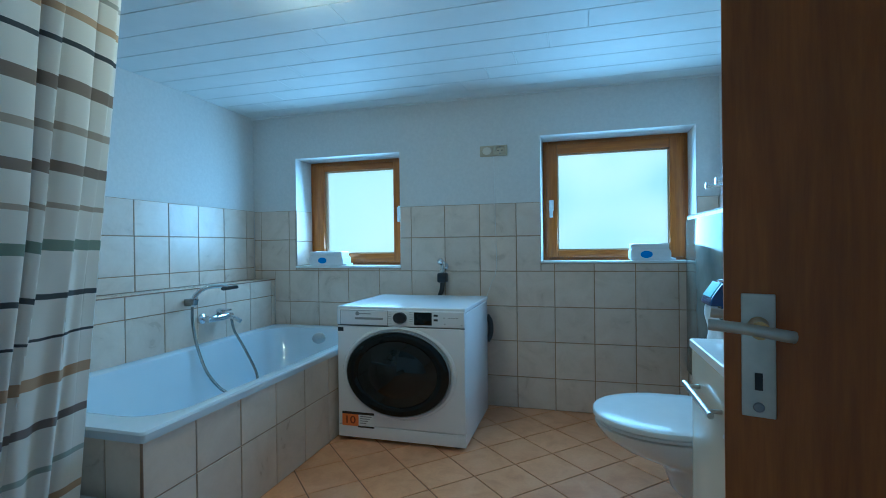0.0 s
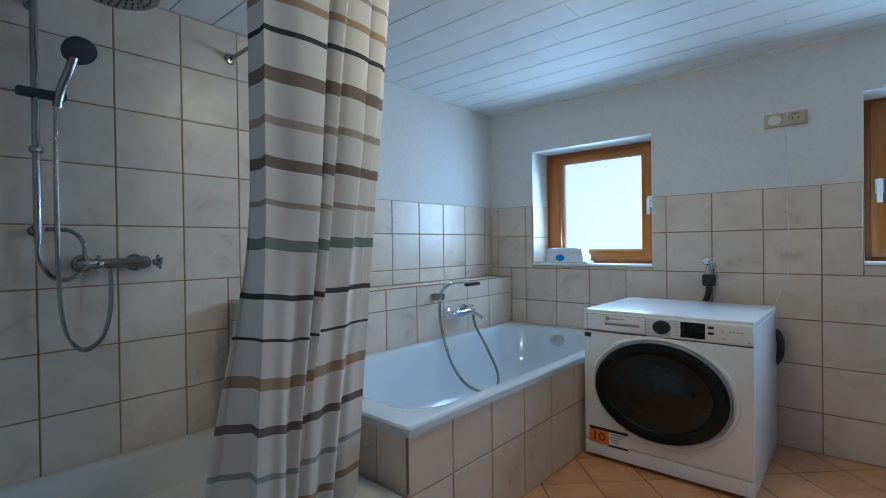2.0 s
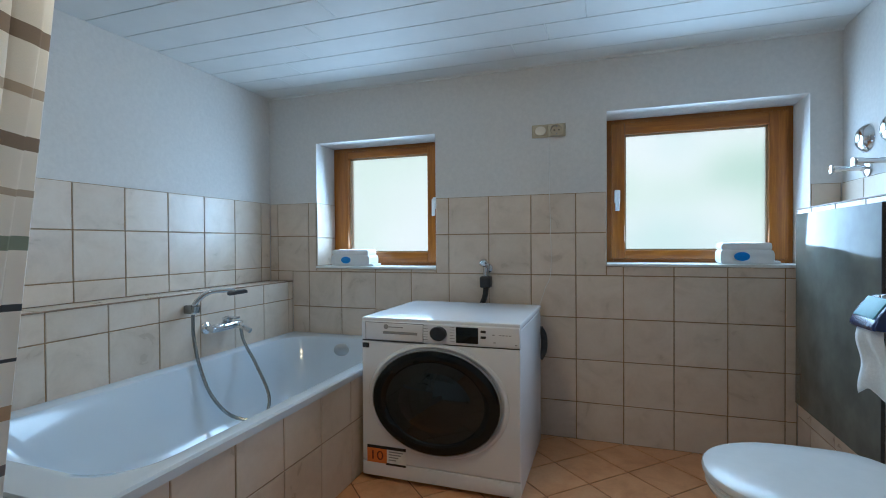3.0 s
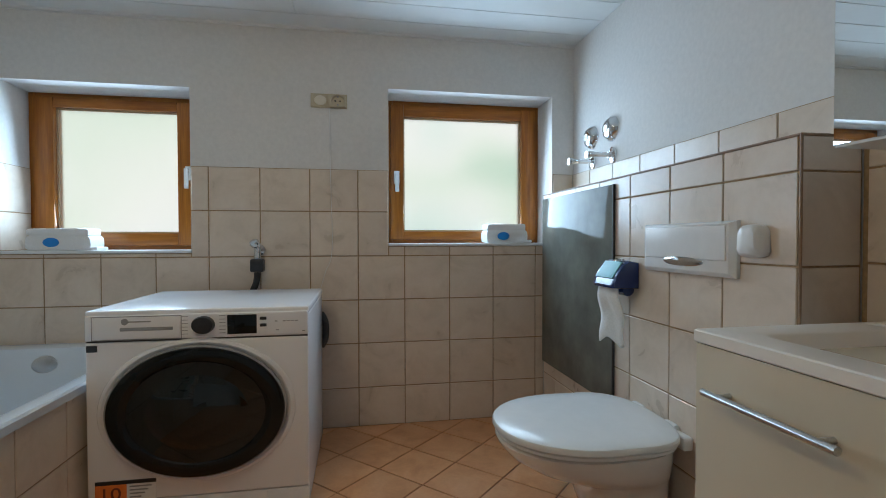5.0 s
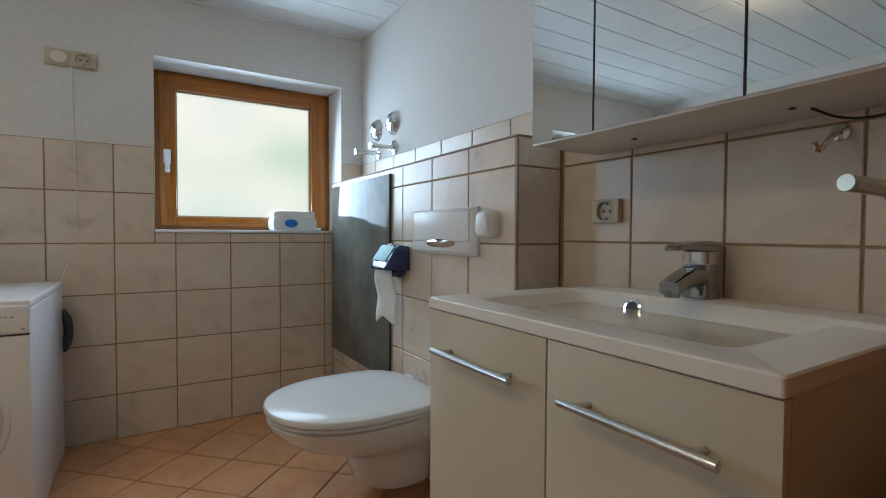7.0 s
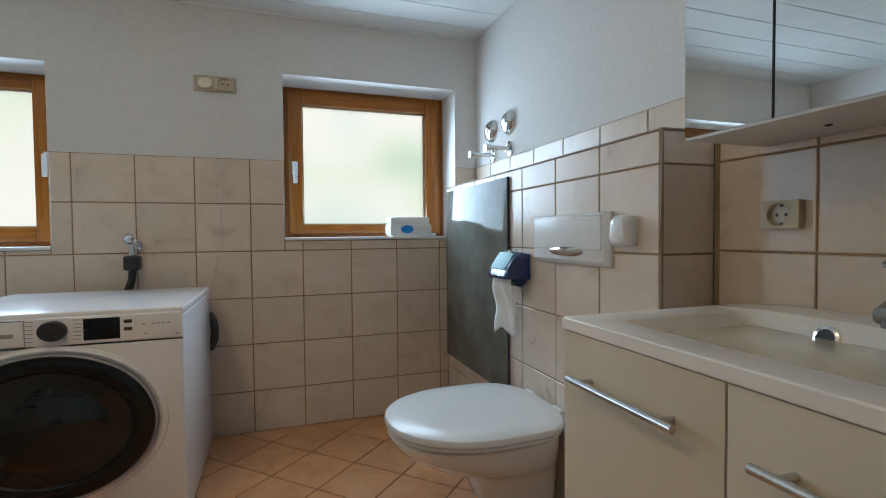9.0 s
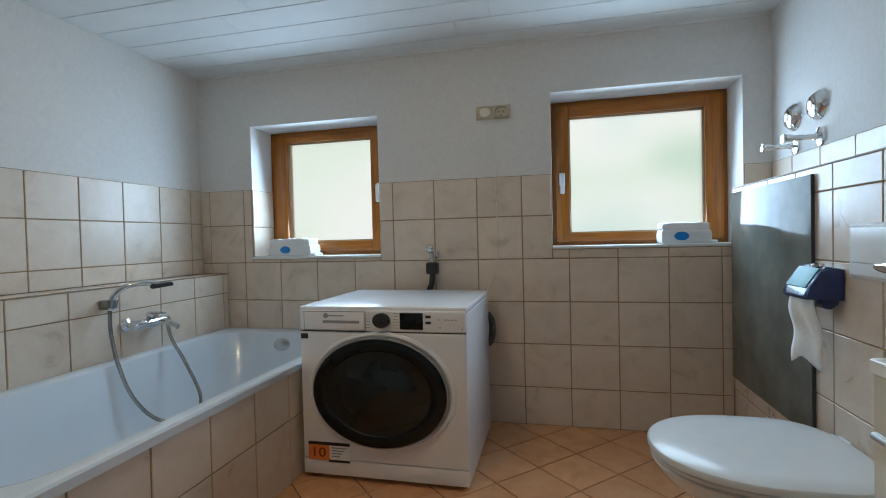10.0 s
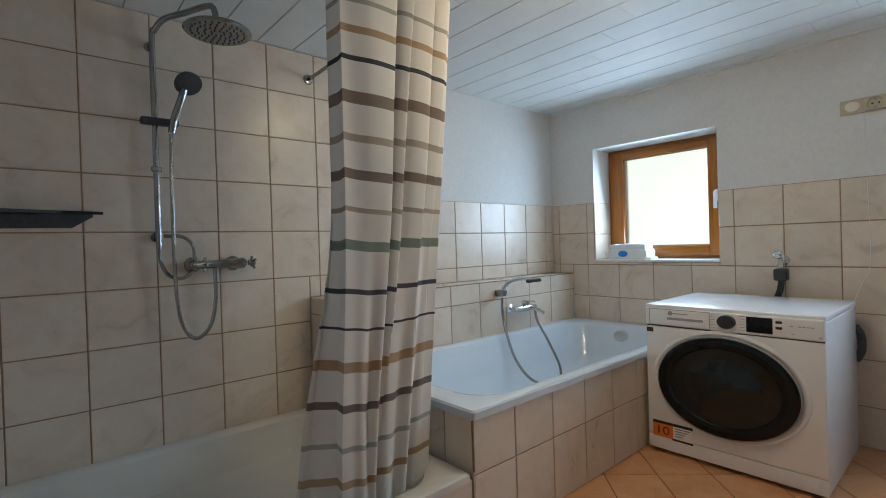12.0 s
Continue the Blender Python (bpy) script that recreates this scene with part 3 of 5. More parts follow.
def build_shower():
    sh = thing("shower_column", "chrome shower column with rain head and hand shower", "shower", at=(0, -0.03, -0.025))
    x = WEST + 0.06
    y = 0.812
    part("riser", tube([(x, y, 1.20), (x, y, 1.7), (x, y, 2.10), (x + 0.01, y + 0.01, 2.145), (x + 0.05, y + 0.04, 2.185), (x + 0.14, y + 0.10, 2.195), (x + 0.26, y + 0.15, 2.19), (x + 0.30, y + 0.17, 2.17), (x + 0.31, y + 0.175, 2.10)], 0.0125, 12), GREY_CHROME, sh)
    head = part("rain_head", moved(revolve([(0.0, 0.028), (0.02, 0.028), (0.03, 0.014), (0.125, 0.008), (0.13, 0.0), (0.122, -0.006), (0.0, -0.006)], 40), Matrix.Translation((x + 0.31, y + 0.18, 2.075))), GREY_CHROME, sh, "round grey rain shower head")
    nz = bmesh.new()
    for ring, count in ((0.025, 8), (0.05, 14), (0.075, 20), (0.1, 26)):
        for k in range(count):
            a = 2 * math.pi * k / count
            join(nz, moved(revolve([(0.004, 0), (0.003, -0.004), (0.0, -0.004)], 6), Matrix.Translation((x + 0.31 + ring * math.cos(a), y + 0.18 + ring * math.sin(a), 2.069))))
    part("nozzles", nz, DARK_GREY, head)
    part("wall_bracket", moved(revolve([(0.022, 0), (0.02, 0.01), (0.012, 0.012), (0.012, 0.06)], 18), axis_to((WEST, y, 2.09), (1, 0, 0))), GREY_CHROME, sh)
    part("wall_bracket", moved(revolve([(0.022, 0), (0.02, 0.01), (0.01, 0.012), (0.01, 0.06)], 18), axis_to((WEST, y, 1.25), (1, 0, 0))), GREY_CHROME, sh)
    part("collar", moved(revolve([(0.016, -0.012), (0.021, -0.008), (0.021, 0.008), (0.016, 0.012)], 18), Matrix.Translation((x, y, 1.545))), GREY_CHROME, sh)
    part("slider", box(x - 0.02, x + 0.03, y - 0.055, y + 0.09, 1.735, 1.765, 0.01), DARK_GREY, sh)
    hs = part("hand_shower", tube([(x + 0.045, y + 0.055, 1.70), (x + 0.055, y + 0.065, 1.76), (x + 0.075, y + 0.085, 1.83), (x + 0.085, y + 0.10, 1.885)], 0.0155, 12), GREY_CHROME, sh, "chrome hand shower in its slider")
    part("spray_head", moved(revolve([(0.02, 0.04), (0.05, 0.022), (0.056, 0.006), (0.052, 0.0), (0.0, -0.002)], 28), axis_to((x + 0.10, y + 0.115, 1.905), (-0.62, -0.05, 0.62))), DARK_GREY, hs)
    mixer = part("mixer_body", moved(revolve([(0.02, 0), (0.026, 0.01), (0.026, 0.03), (0.019, 0.045), (0.019, 0.19), (0.026, 0.205), (0.026, 0.24), (0.018, 0.25)], 20), axis_to((x, 0.925, 1.122), (0, 1, 0))), GREY_CHROME, sh)
    for yy in (0.955, 1.135):
        part("rosette", moved(revolve([(0.036, 0), (0.033, 0.012), (0.014, 0.02), (0.014, 0.07)], 24), axis_to((WEST, yy, 1.122), (1, 0, 0))), GREY_CHROME, mixer)
    for yy, s in ((0.985, 0.0), (1.20, 0.5)):
        knob = bmesh.new()
        for k in range(4):
            a = k * math.pi / 2 + s
            join(knob, tube([(x, yy, 1.122), (x + 0.032 * math.cos(a), yy + 0.012, 1.122 + 0.032 * math.sin(a))], 0.007, 8, 1))
        join(knob, moved(revolve([(0.014, 0), (0.014, 0.03), (0.0, 0.034)], 14), axis_to((x, yy - 0.012, 1.122), (0, 1, 0))))
        part("cross_knob", knob, GREY_CHROME, mixer)
    part("hose", tube([(x + 0.045, y + 0.052, 1.695), (x + 0.035, y + 0.05, 1.5), (x + 0.03, y + 0.05, 1.25), (x + 0.03, y + 0.055, 1.0), (x + 0.03, y + 0.075, 0.86), (x + 0.03, y + 0.125, 0.795), (x + 0.03, y + 0.185, 0.84), (x + 0.02, y + 0.215, 0.95), (x + 0.005, y + 0.222, 1.10)], 0.009, 8, 14, 0.12), GREY_CHROME, sh, "corrugated metal shower hose")
    part("link_pipe", tube([(x, y, 1.21), (x, y + 0.002, 1.15), (x + 0.005, y + 0.03, 1.085), (x + 0.005, y + 0.08, 1.065), (x, y + 0.125, 1.09), (x, y + 0.14, 1.12)], 0.008, 10), GREY_CHROME, sh)
    part("link_pipe", tube([(x, y + 0.02, 1.255), (x + 0.01, y + 0.09, 1.25), (x + 0.01, y + 0.13, 1.21), (x, y + 0.14, 1.14)], 0.008, 10), GREY_CHROME, sh)
    SHELF = 0.26
    sf = thing("shower_shelf", "dark smoked glass shelf on the shower wall", "shelf", at=(0, -0.012, -0.035))
    part("glass", loft([[(WEST + 0.001, 0.605, z), (WEST + 0.001, SOUTH + 0.001, z), (WEST + SHELF, SOUTH + 0.001, z)] for z in (1.358, 1.37)], True, True), simple("black_glass", (0.02, 0.022, 0.022), 0.08, grain=5), sf)
    part("wall_rail", loft([[(WEST + 0.001, yy, 1.3575), (WEST + d, yy, 1.3575), (WEST + 0.001, yy, 1.3575 - h)] for yy, d, h in ((0.57, 0.004, 0.01), (0.5, 0.012, 0.055), (SOUTH + 0.001, 0.02, 0.06))], True, True), DARK_GREY, sf, "dark grey wall rail")


build_shower()

# ---- washing machine ----
MX0, MX1, MY0, MY1, MZ = -1.262, -0.478, 2.895, 3.59, 0.797


def text_mesh(body, size, depth=0.001):
    cu = bpy.data.curves.new("writing", "FONT")
    cu.body, cu.size, cu.align_x, cu.align_y, cu.extrude = body, size, "CENTER", "CENTER", depth
    ob = bpy.data.objects.new("writing", cu)
    scene.collection.objects.link(ob)
    me = bpy.data.meshes.new_from_object(ob.evaluated_get(bpy.context.evaluated_depsgraph_get()))
    bpy.data.objects.remove(ob)
    bm = bmesh.new()
    bm.from_mesh(me)
    return bm


def build_machine():
    wm = thing("washing_machine", "white front-loading washing machine with black round door", "washing machine")
    y = MY0
    part("casing", box(MX0, MX1, MY0 + 0.012, MY1, 0.02, MZ - 0.028, 0.01, 3), MACHINE_WHITE, wm)
    part("top_panel", box(MX0 - 0.002, MX1 + 0.002, MY0 + 0.004, MY1 + 0.01, MZ - 0.028, MZ, 0.009, 3), MACHINE_WHITE, wm)
    # front sheet with a lip under the control panel
    part("front_panel", box(MX0 + 0.001, MX1 - 0.001, MY0, MY0 + 0.03, 0.093, 0.682, 0.008, 3), MACHINE_WHITE, wm)
    part("plinth", box(MX0 + 0.001, MX1 - 0.001, MY0 + 0.001, MY0 + 0.03, 0.02, 0.091, 0.006), MACHINE_WHITE, wm)
    part("panel_seam", box(MX0 + 0.004, MX1 - 0.004, MY0 + 0.006, MY0 + 0.02, 0.680, 0.689), DARK_GREY, wm, soft=False)
    ctl = part("control_panel", box(MX0 + 0.001, MX1 - 0.001, MY0 - 0.004, MY0 + 0.03, 0.687, MZ - 0.016, 0.008, 3), MACHINE_WHITE, wm)
    dr = part("detergent_drawer", box(MX0 + 0.028, MX0 + 0.325, y - 0.008, y + 0.004, 0.692, MZ - 0.024, 0.005), MACHINE_WHITE, ctl)
    for x0, x1, z0, z1 in ((0.024, 0.329, 0.6885, 0.6915), (0.024, 0.329, MZ - 0.0235, MZ - 0.0205), (0.3255, 0.3285, 0.6915, MZ - 0.0235), (0.0245, 0.0275, 0.6915, MZ - 0.0235)):
        part("seam", box(MX0 + x0, MX0 + x1, y - 0.0046, y, z0, z1), GREY_PRINT, dr, soft=False)
    part("drawer_grip", box(MX0 + 0.12, MX0 + 0.30, y - 0.0092, y, 0.722, 0.736, 0.003), GREY_PRINT, dr)
    mark = box(MX0 + 0.14, MX0 + 0.225, y - 0.0092, y - 0.006, 0.754, 0.759)
    join(mark, moved(revolve([(0.012, 0), (0.012, 0.001)], 20), axis_to((MX0 + 0.137, y - 0.0082, 0.757), (0, -1, 0))))
    part("mark", mark, GREY_PRINT, dr)
    kx = MX0 + 0.405
    knob = moved(revolve([(0.040, 0), (0.041, 0.012), (0.037, 0.022), (0.0, 0.024)], 36), axis_to((kx, y - 0.004, 0.738), (0, -1, 0)) @ Matrix.Diagonal((1.0, 0.82, 1, 1)))
    part("programme_knob", knob, BLACK, ctl)
    for side in (-1, 1):
        for k in range(6):
            part("programme_mark", box(kx + side * 0.066 - 0.011, kx + side * 0.066 + 0.011, y - 0.0052, y - 0.003, 0.704 + 0.013 * k, 0.7062 + 0.013 * k), GREY_PRINT, ctl, soft=False)
    part("display", box(MX0 + 0.488, MX0 + 0.594, y - 0.006, y, 0.699, 0.772, 0.002), DARK_GLASS, ctl)
    for z in (0.724, 0.75):
        part("button", box(MX0 + 0.605, MX0 + 0.63, y - 0.006, y, z, z + 0.012, 0.002), BLACK, ctl)
    for k, (dx, z) in enumerate(((0.66, 0.742), (0.69, 0.742), (0.705, 0.742), (0.72, 0.742), (0.735, 0.742), (0.665, 0.708), (0.762, 0.702))):
        part("symbol", box(MX0 + dx, MX0 + dx + 0.01, y - 0.0052, y - 0.003, z, z + 0.004), GREY_PRINT, ctl, soft=False)
    # round door, wider than high as it shows
    cx, cz = -0.876, 0.416
    turn = Matrix.Translation((cx, y, cz)) @ Matrix.Diagonal((1.27, 1, 0.985, 1)) @ axis_to((0, 0, 0), (0, -1, 0))
    part("door_surround", moved(revolve([(0.276, -0.002), (0.272, 0.006), (0.262, 0.010), (0.252, 0.004), (0.248, -0.004)], 72), turn), MACHINE_WHITE, wm)
    door = part("door", moved(revolve([(0.247, -0.01), (0.247, 0.02), (0.243, 0.03), (0.232, 0.036), (0.215, 0.037), (0.196, 0.033), (0.190, 0.026)], 72), turn), DARK_GLASS, wm, "glossy black round door")
    part("glass_bowl", moved(revolve([(0.1905, 0.027), (0.186, 0.020), (0.172, 0.015), (0.155, 0.018), (0.13, 0.034), (0.10, 0.047), (0.05, 0.057), (0.0, 0.060)], 72), turn), BOWL_GLASS, door, "bulging dark door glass")
    part("door_rim", moved(revolve([(0.2475, 0.0), (0.250, 0.004), (0.250, 0.022), (0.2475, 0.024)], 72), turn), GREY_PRINT, door)
    # badge, energy label
    part("badge", box(MX0 + 0.006, MX0 + 0.042, y - 0.002, y + 0.002, 0.648, 0.672, 0.001), BLACK, wm)
    lx, lz = MX0 + 0.028, 0.07
    lab = part("label", box(lx, lx + 0.205, y - 0.0015, y + 0.001, lz + 0.018, lz + 0.092), WHITE_PRINT, wm, "orange and white printed sticker")
    part("band", box(lx, lx + 0.205, y - 0.0025, y - 0.001, lz + 0.088, lz + 0.102), BLACK, lab)
    part("band", box(lx + 0.1, lx + 0.205, y - 0.0025, y - 0.001, lz + 0.012, lz + 0.022), BLACK, lab)
    part("orange_field", box(lx, lx + 0.105, y - 0.0025, y - 0.001, lz + 0.018, lz + 0.088), ORANGE, lab)
    part("number", moved(text_mesh("10", 0.062), Matrix.Translation((lx + 0.05, y - 0.003, lz + 0.052)) @ Euler((math.pi / 2, 0, 0)).to_matrix().to_4x4() @ Matrix.Diagonal((1.25, 1, 1, 1))), simple("dark_red_print", (0.16, 0.03, 0.01), 0.5), lab)
    lines = bmesh.new()
    for k in range(4):
        box(lx + 0.115, lx + 0.19 - 0.012 * k, y - 0.0025, y - 0.001, lz + 0.075 - 0.013 * k, lz + 0.080 - 0.013 * k, bm=lines)
    part("print_lines", lines, GREY_PRINT, lab)
    part("filter_flap", box(MX1 - 0.16, MX1 - 0.03, y - 0.001, y + 0.002, 0.03, 0.083, 0.001), MACHINE_WHITE, wm)
    for fx in (MX0 + 0.06, MX1 - 0.06):
        for fy in (MY0 + 0.06, MY1 - 0.06):
            part("foot", moved(revolve([(0.024, 0), (0.022, 0.022)], 14), Matrix.Translation((fx, fy, 0))), DARK_GREY, wm)
    part("drain_hose", tube([(MX1 - 0.008, MY1 + 0.02, 0.66), (MX1 + 0.014, MY1 + 0.03, 0.61), (MX1 + 0.014, MY1 + 0.03, 0.53), (MX1 - 0.008, MY1 + 0.02, 0.48)], 0.02, 10, 12, 0.12), DARK_GREY, wm, "dark grey drain hose")
    # tap above
    tap = thing("washer_valve", "chrome wall tap with black hose above the washing machine", "tap")
    vx, vz = -0.812, 1.0
    part("rosette", moved(revolve([(0.03, 0), (0.028, 0.01), (0.013, 0.014), (0.013, 0.045)], 22), axis_to((vx, NORTH, vz), (0, -1, 0))), CHROME, tap)
    part("valve_body", moved(revolve([(0.017, -0.045), (0.019, -0.03), (0.016, 0.0), (0.019, 0.03), (0.014, 0.04)], 18), Matrix.Translation((vx, NORTH - 0.06, vz))), CHROME, tap)
    part("knob", moved(revolve([(0.024, 0), (0.026, 0.012), (0.02, 0.026), (0.0, 0.028)], 18), axis_to((vx - 0.006, NORTH - 0.075, vz + 0.03), (-0.35, -0.6, 0.6))), CHROME, tap)
    part("aquastop", box(vx - 0.034, vx + 0.034, NORTH - 0.095, NORTH - 0.03, vz - 0.115, vz - 0.045, 0.014, 3), BLACK, tap)
    part("hose", tube([(vx, NORTH - 0.06, vz - 0.10), (vx - 0.008, NORTH - 0.06, vz - 0.17), (vx - 0.035, NORTH - 0.055, vz - 0.25), (vx - 0.04, NORTH - 0.05, vz - 0.4)], 0.017, 10, 8), BLACK, tap)


build_machine()


# ---- toilet ----
def egg(x_tip, x_back, yc, half, z, n=40, blunt=0.3):
    """An oval outline with its round tip at x_tip and a flatter back."""
    out = []
    cx, rx = (x_tip + x_back) / 2, (x_back - x_tip) / 2
    for i in range(n):
        a = 2 * math.pi * i / n
        c, s = math.cos(a), math.sin(a)
        px = abs(c) ** (1 - blunt * (c > 0)) * (1 if c > 0 else -1)
        out.append((cx + rx * px, yc + half * (abs(s) ** (0.92)) * (1 if s > 0 else -1), z))
    return out


def build_toilet():
    t = thing("toilet", "white wall-hung toilet with closed lid", "toilet")
    yc = 2.582
    rings = []
    for z, tip, back, half, bl in ((0.06, 0.58, 0.80, 0.10, 0.5), (0.066, 0.54, 0.805, 0.125, 0.5), (0.10, 0.505, 0.808, 0.14, 0.5), (0.17, 0.48, 0.808, 0.15, 0.5), (0.215, 0.44, 0.809, 0.165, 0.45), (0.24, 0.37, 0.809, 0.19, 0.42), (0.27, 0.29, 0.809, 0.216, 0.4), (0.31, 0.228, 0.809, 0.238, 0.38), (0.345, 0.20, 0.809, 0.247, 0.38), (0.358, 0.195, 0.809, 0.25, 0.38), (0.362, 0.202, 0.806, 0.243, 0.38)):
        rings.append(egg(tip, back, yc, half, z, blunt=bl))
    part("bowl", loft(rings, True, True), CERAMIC, t)
    seat = [egg(0.196 + k, 0.798 - k, yc, 0.264 - k, z, blunt=0.55) for k, z in ((0.006, 0.370), (0.0, 0.374), (0.0, 0.382), (0.005, 0.386))]
    part("seat", loft(seat, True, True), WHITE_PLASTIC, t)
    lid = [egg(0.186 + k, 0.800 - k, yc, 0.274 - k, z, blunt=0.58) for k, z in ((0.008, 0.389), (0.0, 0.393), (0.0, 0.405), (0.004, 0.411), (0.018, 0.416), (0.08, 0.419), (0.16, 0.420))]
    part("lid", loft(lid, True, True), GLOSS_WHITE, t, "closed white toilet lid")
    part("hinge_cover", box(0.772, 0.812, yc - 0.20, yc + 0.20, 0.350, 0.396, 0.014, 4), WHITE_PLASTIC, t)
    for yy in (yc - 0.10, yc + 0.10):
        part("hinge", moved(revolve([(0.014, -0.03), (0.016, -0.02), (0.016, 0.02), (0.014, 0.03)], 14), axis_to((0.795, yy, 0.398), (0, 1, 0))), WHITE_PLASTIC, t)
    fl = thing("flush_plate", "wide white plastic flush plate on the installation wall", "flush plate")
    part("plate", loft([[(PRE_X - d, 2.4175 + s * (0.2225 - k), z) for s, z in ((-1, 0.94 + k), (1, 0.94 + k), (1, 1.11 - k * 0.5), (-1, 1.11 - k * 0.5))] for d, k in ((0, 0), (0.012, 0), (0.026, 0.012), (0.028, 0.016))], True, True), GLOSS_WHITE, fl)
    part("key", box(PRE_X - 0.0315, PRE_X - 0.026, 2.218, 2.615, 0.99, 1.097, 0.004, 3), GLOSS_WHITE, fl)
    part("grip", moved(revolve([(0.0, 0.002), (0.085, 0.002), (0.1, 0.0)], 30), axis_to((PRE_X - 0.0295, 2.41, 0.983), (-1, 0, 0)) @ Matrix.Diagonal((1, 0.17, 1, 1))), CHROME, fl, "shiny curved finger grip")


build_toilet()


def build_paper_holder():
    h = thing("paper_holder", "dark blue toilet paper holder with hanging paper", "paper holder")
    y, z, x = 2.785, 0.908, PRE_X
    part("back_plate", box(x - 0.014, x, y - 0.05, y + 0.05, z - 0.07, z + 0.04, 0.008), BLUE_PLASTIC, h)
    # hood: a rounded block that slopes down towards the room
    hood = []
    for yy, k in ((y - 0.085, 0.93), (y - 0.08, 0.985), (y - 0.06, 1.0), (y + 0.06, 1.0), (y + 0.08, 0.985), (y + 0.085, 0.93)):
        out = ((0.0, 0.055), (0.04, 0.062), (0.068, 0.048), (0.10, 0.0), (0.113, -0.035), (0.11, -0.046), (0.08, -0.048), (0.0, -0.05))
        hood.append([(x - 0.07 + (0.07 - a) * k, yy, z + b * k) for a, b in out])
    cv = part("cover", loft(hood, True, True), BLUE_PLASTIC, h, "sloping dark blue cover")
    part("window", moved(box(-0.042, 0.036, -0.066, 0.066, -0.002, 0.003, 0.002), Matrix.Translation((x - 0.083, y, z + 0.027)) @ Euler((0, -0.98, 0)).to_matrix().to_4x4()), TEAL_PLASTIC, cv, "pale teal window")
    part("button", moved(revolve([(0.022, 0), (0.02, 0.008), (0, 0.011)], 18), axis_to((x - 0.045, y - 0.01, z + 0.061), (-0.1, 0, 1))), CHROME, cv)
    part("spindle", moved(revolve([(0.024, -0.07), (0.024, 0.07)], 18), axis_to((x - 0.04, y, z - 0.055), (0, 1, 0))), BLUE_PLASTIC, h)
    sheet = []
    for k in range(18):
        v = k / 17
        zz = z - 0.045 - 0.225 * v
        off = 0.085 - 0.012 * v + 0.006 * math.sin(9 * v)
        sheet.append([(x - off + 0.05 * (0.5 - i / 8) * (0.4 + 0.6 * v) + 0.003 * math.sin(i * 1.3 + 5 * v), y - 0.058 + 0.116 * i / 8 - 0.012 * v, zz - 0.018 * v * math.sin(i * 0.8 + 0.5)) for i in range(9)])
    ps = part("paper", loft(sheet, closed=False), PAPER, h, "hanging strip of toilet paper")
    ps.modifiers.new("thickness", "SOLIDIFY").thickness = 0.0015


build_paper_holder()


def build_freshener():
    f = thing("air_freshener", "small white plastic air freshener on the tiles", "air freshener")
    body = []
    for d, w, h in ((0.0, 0.036, 0.043), (0.02, 0.039, 0.046), (0.036, 0.036, 0.043), (0.046, 0.028, 0.034), (0.05, 0.012, 0.015)):
        body.append([(PRE_X - d, 2.128 + 0.9 * p[0] * (1.12 - 2.6 * p[1]), 1.05 + p[1]) for p in rrect(-w, w, -h, h, min(w, h) * 0.55, 0)])
    part("shell", loft(body, True, True), WHITE_PLASTIC, f)
    part("base", box(PRE_X - 0.012, PRE_X, 2.10, 2.156, 1.02, 1.085, 0.006), WHITE_PLASTIC, f)


build_freshener()

panel = thing("grey_panel", "polished dark grey panel on the tiles beside the toilet", "panel")
part("sheet", box(PRE_X - 0.012, PRE_X - 0.002, 2.889, 3.692, 0.33, 1.293, 0.002), PANEL_GREY, panel)
part("edge_strip", box(PRE_X - 0.013, PRE_X - 0.001, 2.884, 2.889, 0.33, 1.294, 0.001), DARK_GREY, panel, "dark edge strip")


def build_escutcheons():
    """Two capped supplies and two angle valves above the installation wall."""
    for y, z, first in ((3.468, 1.62, True), (3.255, 1.622, False)):
        e = thing("pipe_cap", "round chrome cap on the white wall", "pipe cap", group="capped pipes")
        part("dish", moved(revolve([(0.066, 0), (0.065, 0.008), (0.046, 0.03), (0.034, 0.036), (0.0, 0.038)], 30), axis_to((EAST + T, y, z), (-1, 0, 0))), CHROME, e)
        part("face", moved(revolve([(0.020, 0), (0.020, 0.003), (0.0, 0.003)], 24), axis_to((EAST + T - 0.037, y, z), (-1, 0, 0))), PALE_METAL, e)
        v = thing("angle_valve", "small chrome angle valve on the white wall", "valve", group="angle valves")
        yy, zz = y - 0.01, z - 0.135
        part("rosette", moved(revolve([(0.042, 0), (0.04, 0.01), (0.016, 0.018), (0.014, 0.03)], 24), axis_to((EAST + T, yy, zz), (-1, 0, 0)) @ Matrix.Diagonal((0.85, 1, 1, 1))), CHROME, v)
        part("stem", moved(revolve([(0.012, 0), (0.012, 0.10), (0.016, 0.102), (0.016, 0.125), (0.0, 0.128)], 16), axis_to((EAST, yy, zz), (-1, 0, 0))), CHROME, v)
        part("lever", box(EAST - 0.135, EAST - 0.12, yy - 0.008, yy + 0.03, zz - 0.018, zz + 0.018, 0.005), CHROME, v)


build_escutcheons()

# ---- basin cabinet ----
VX, VY0, VY1, VZ = 0.454, 1.127, 1.930, 0.856


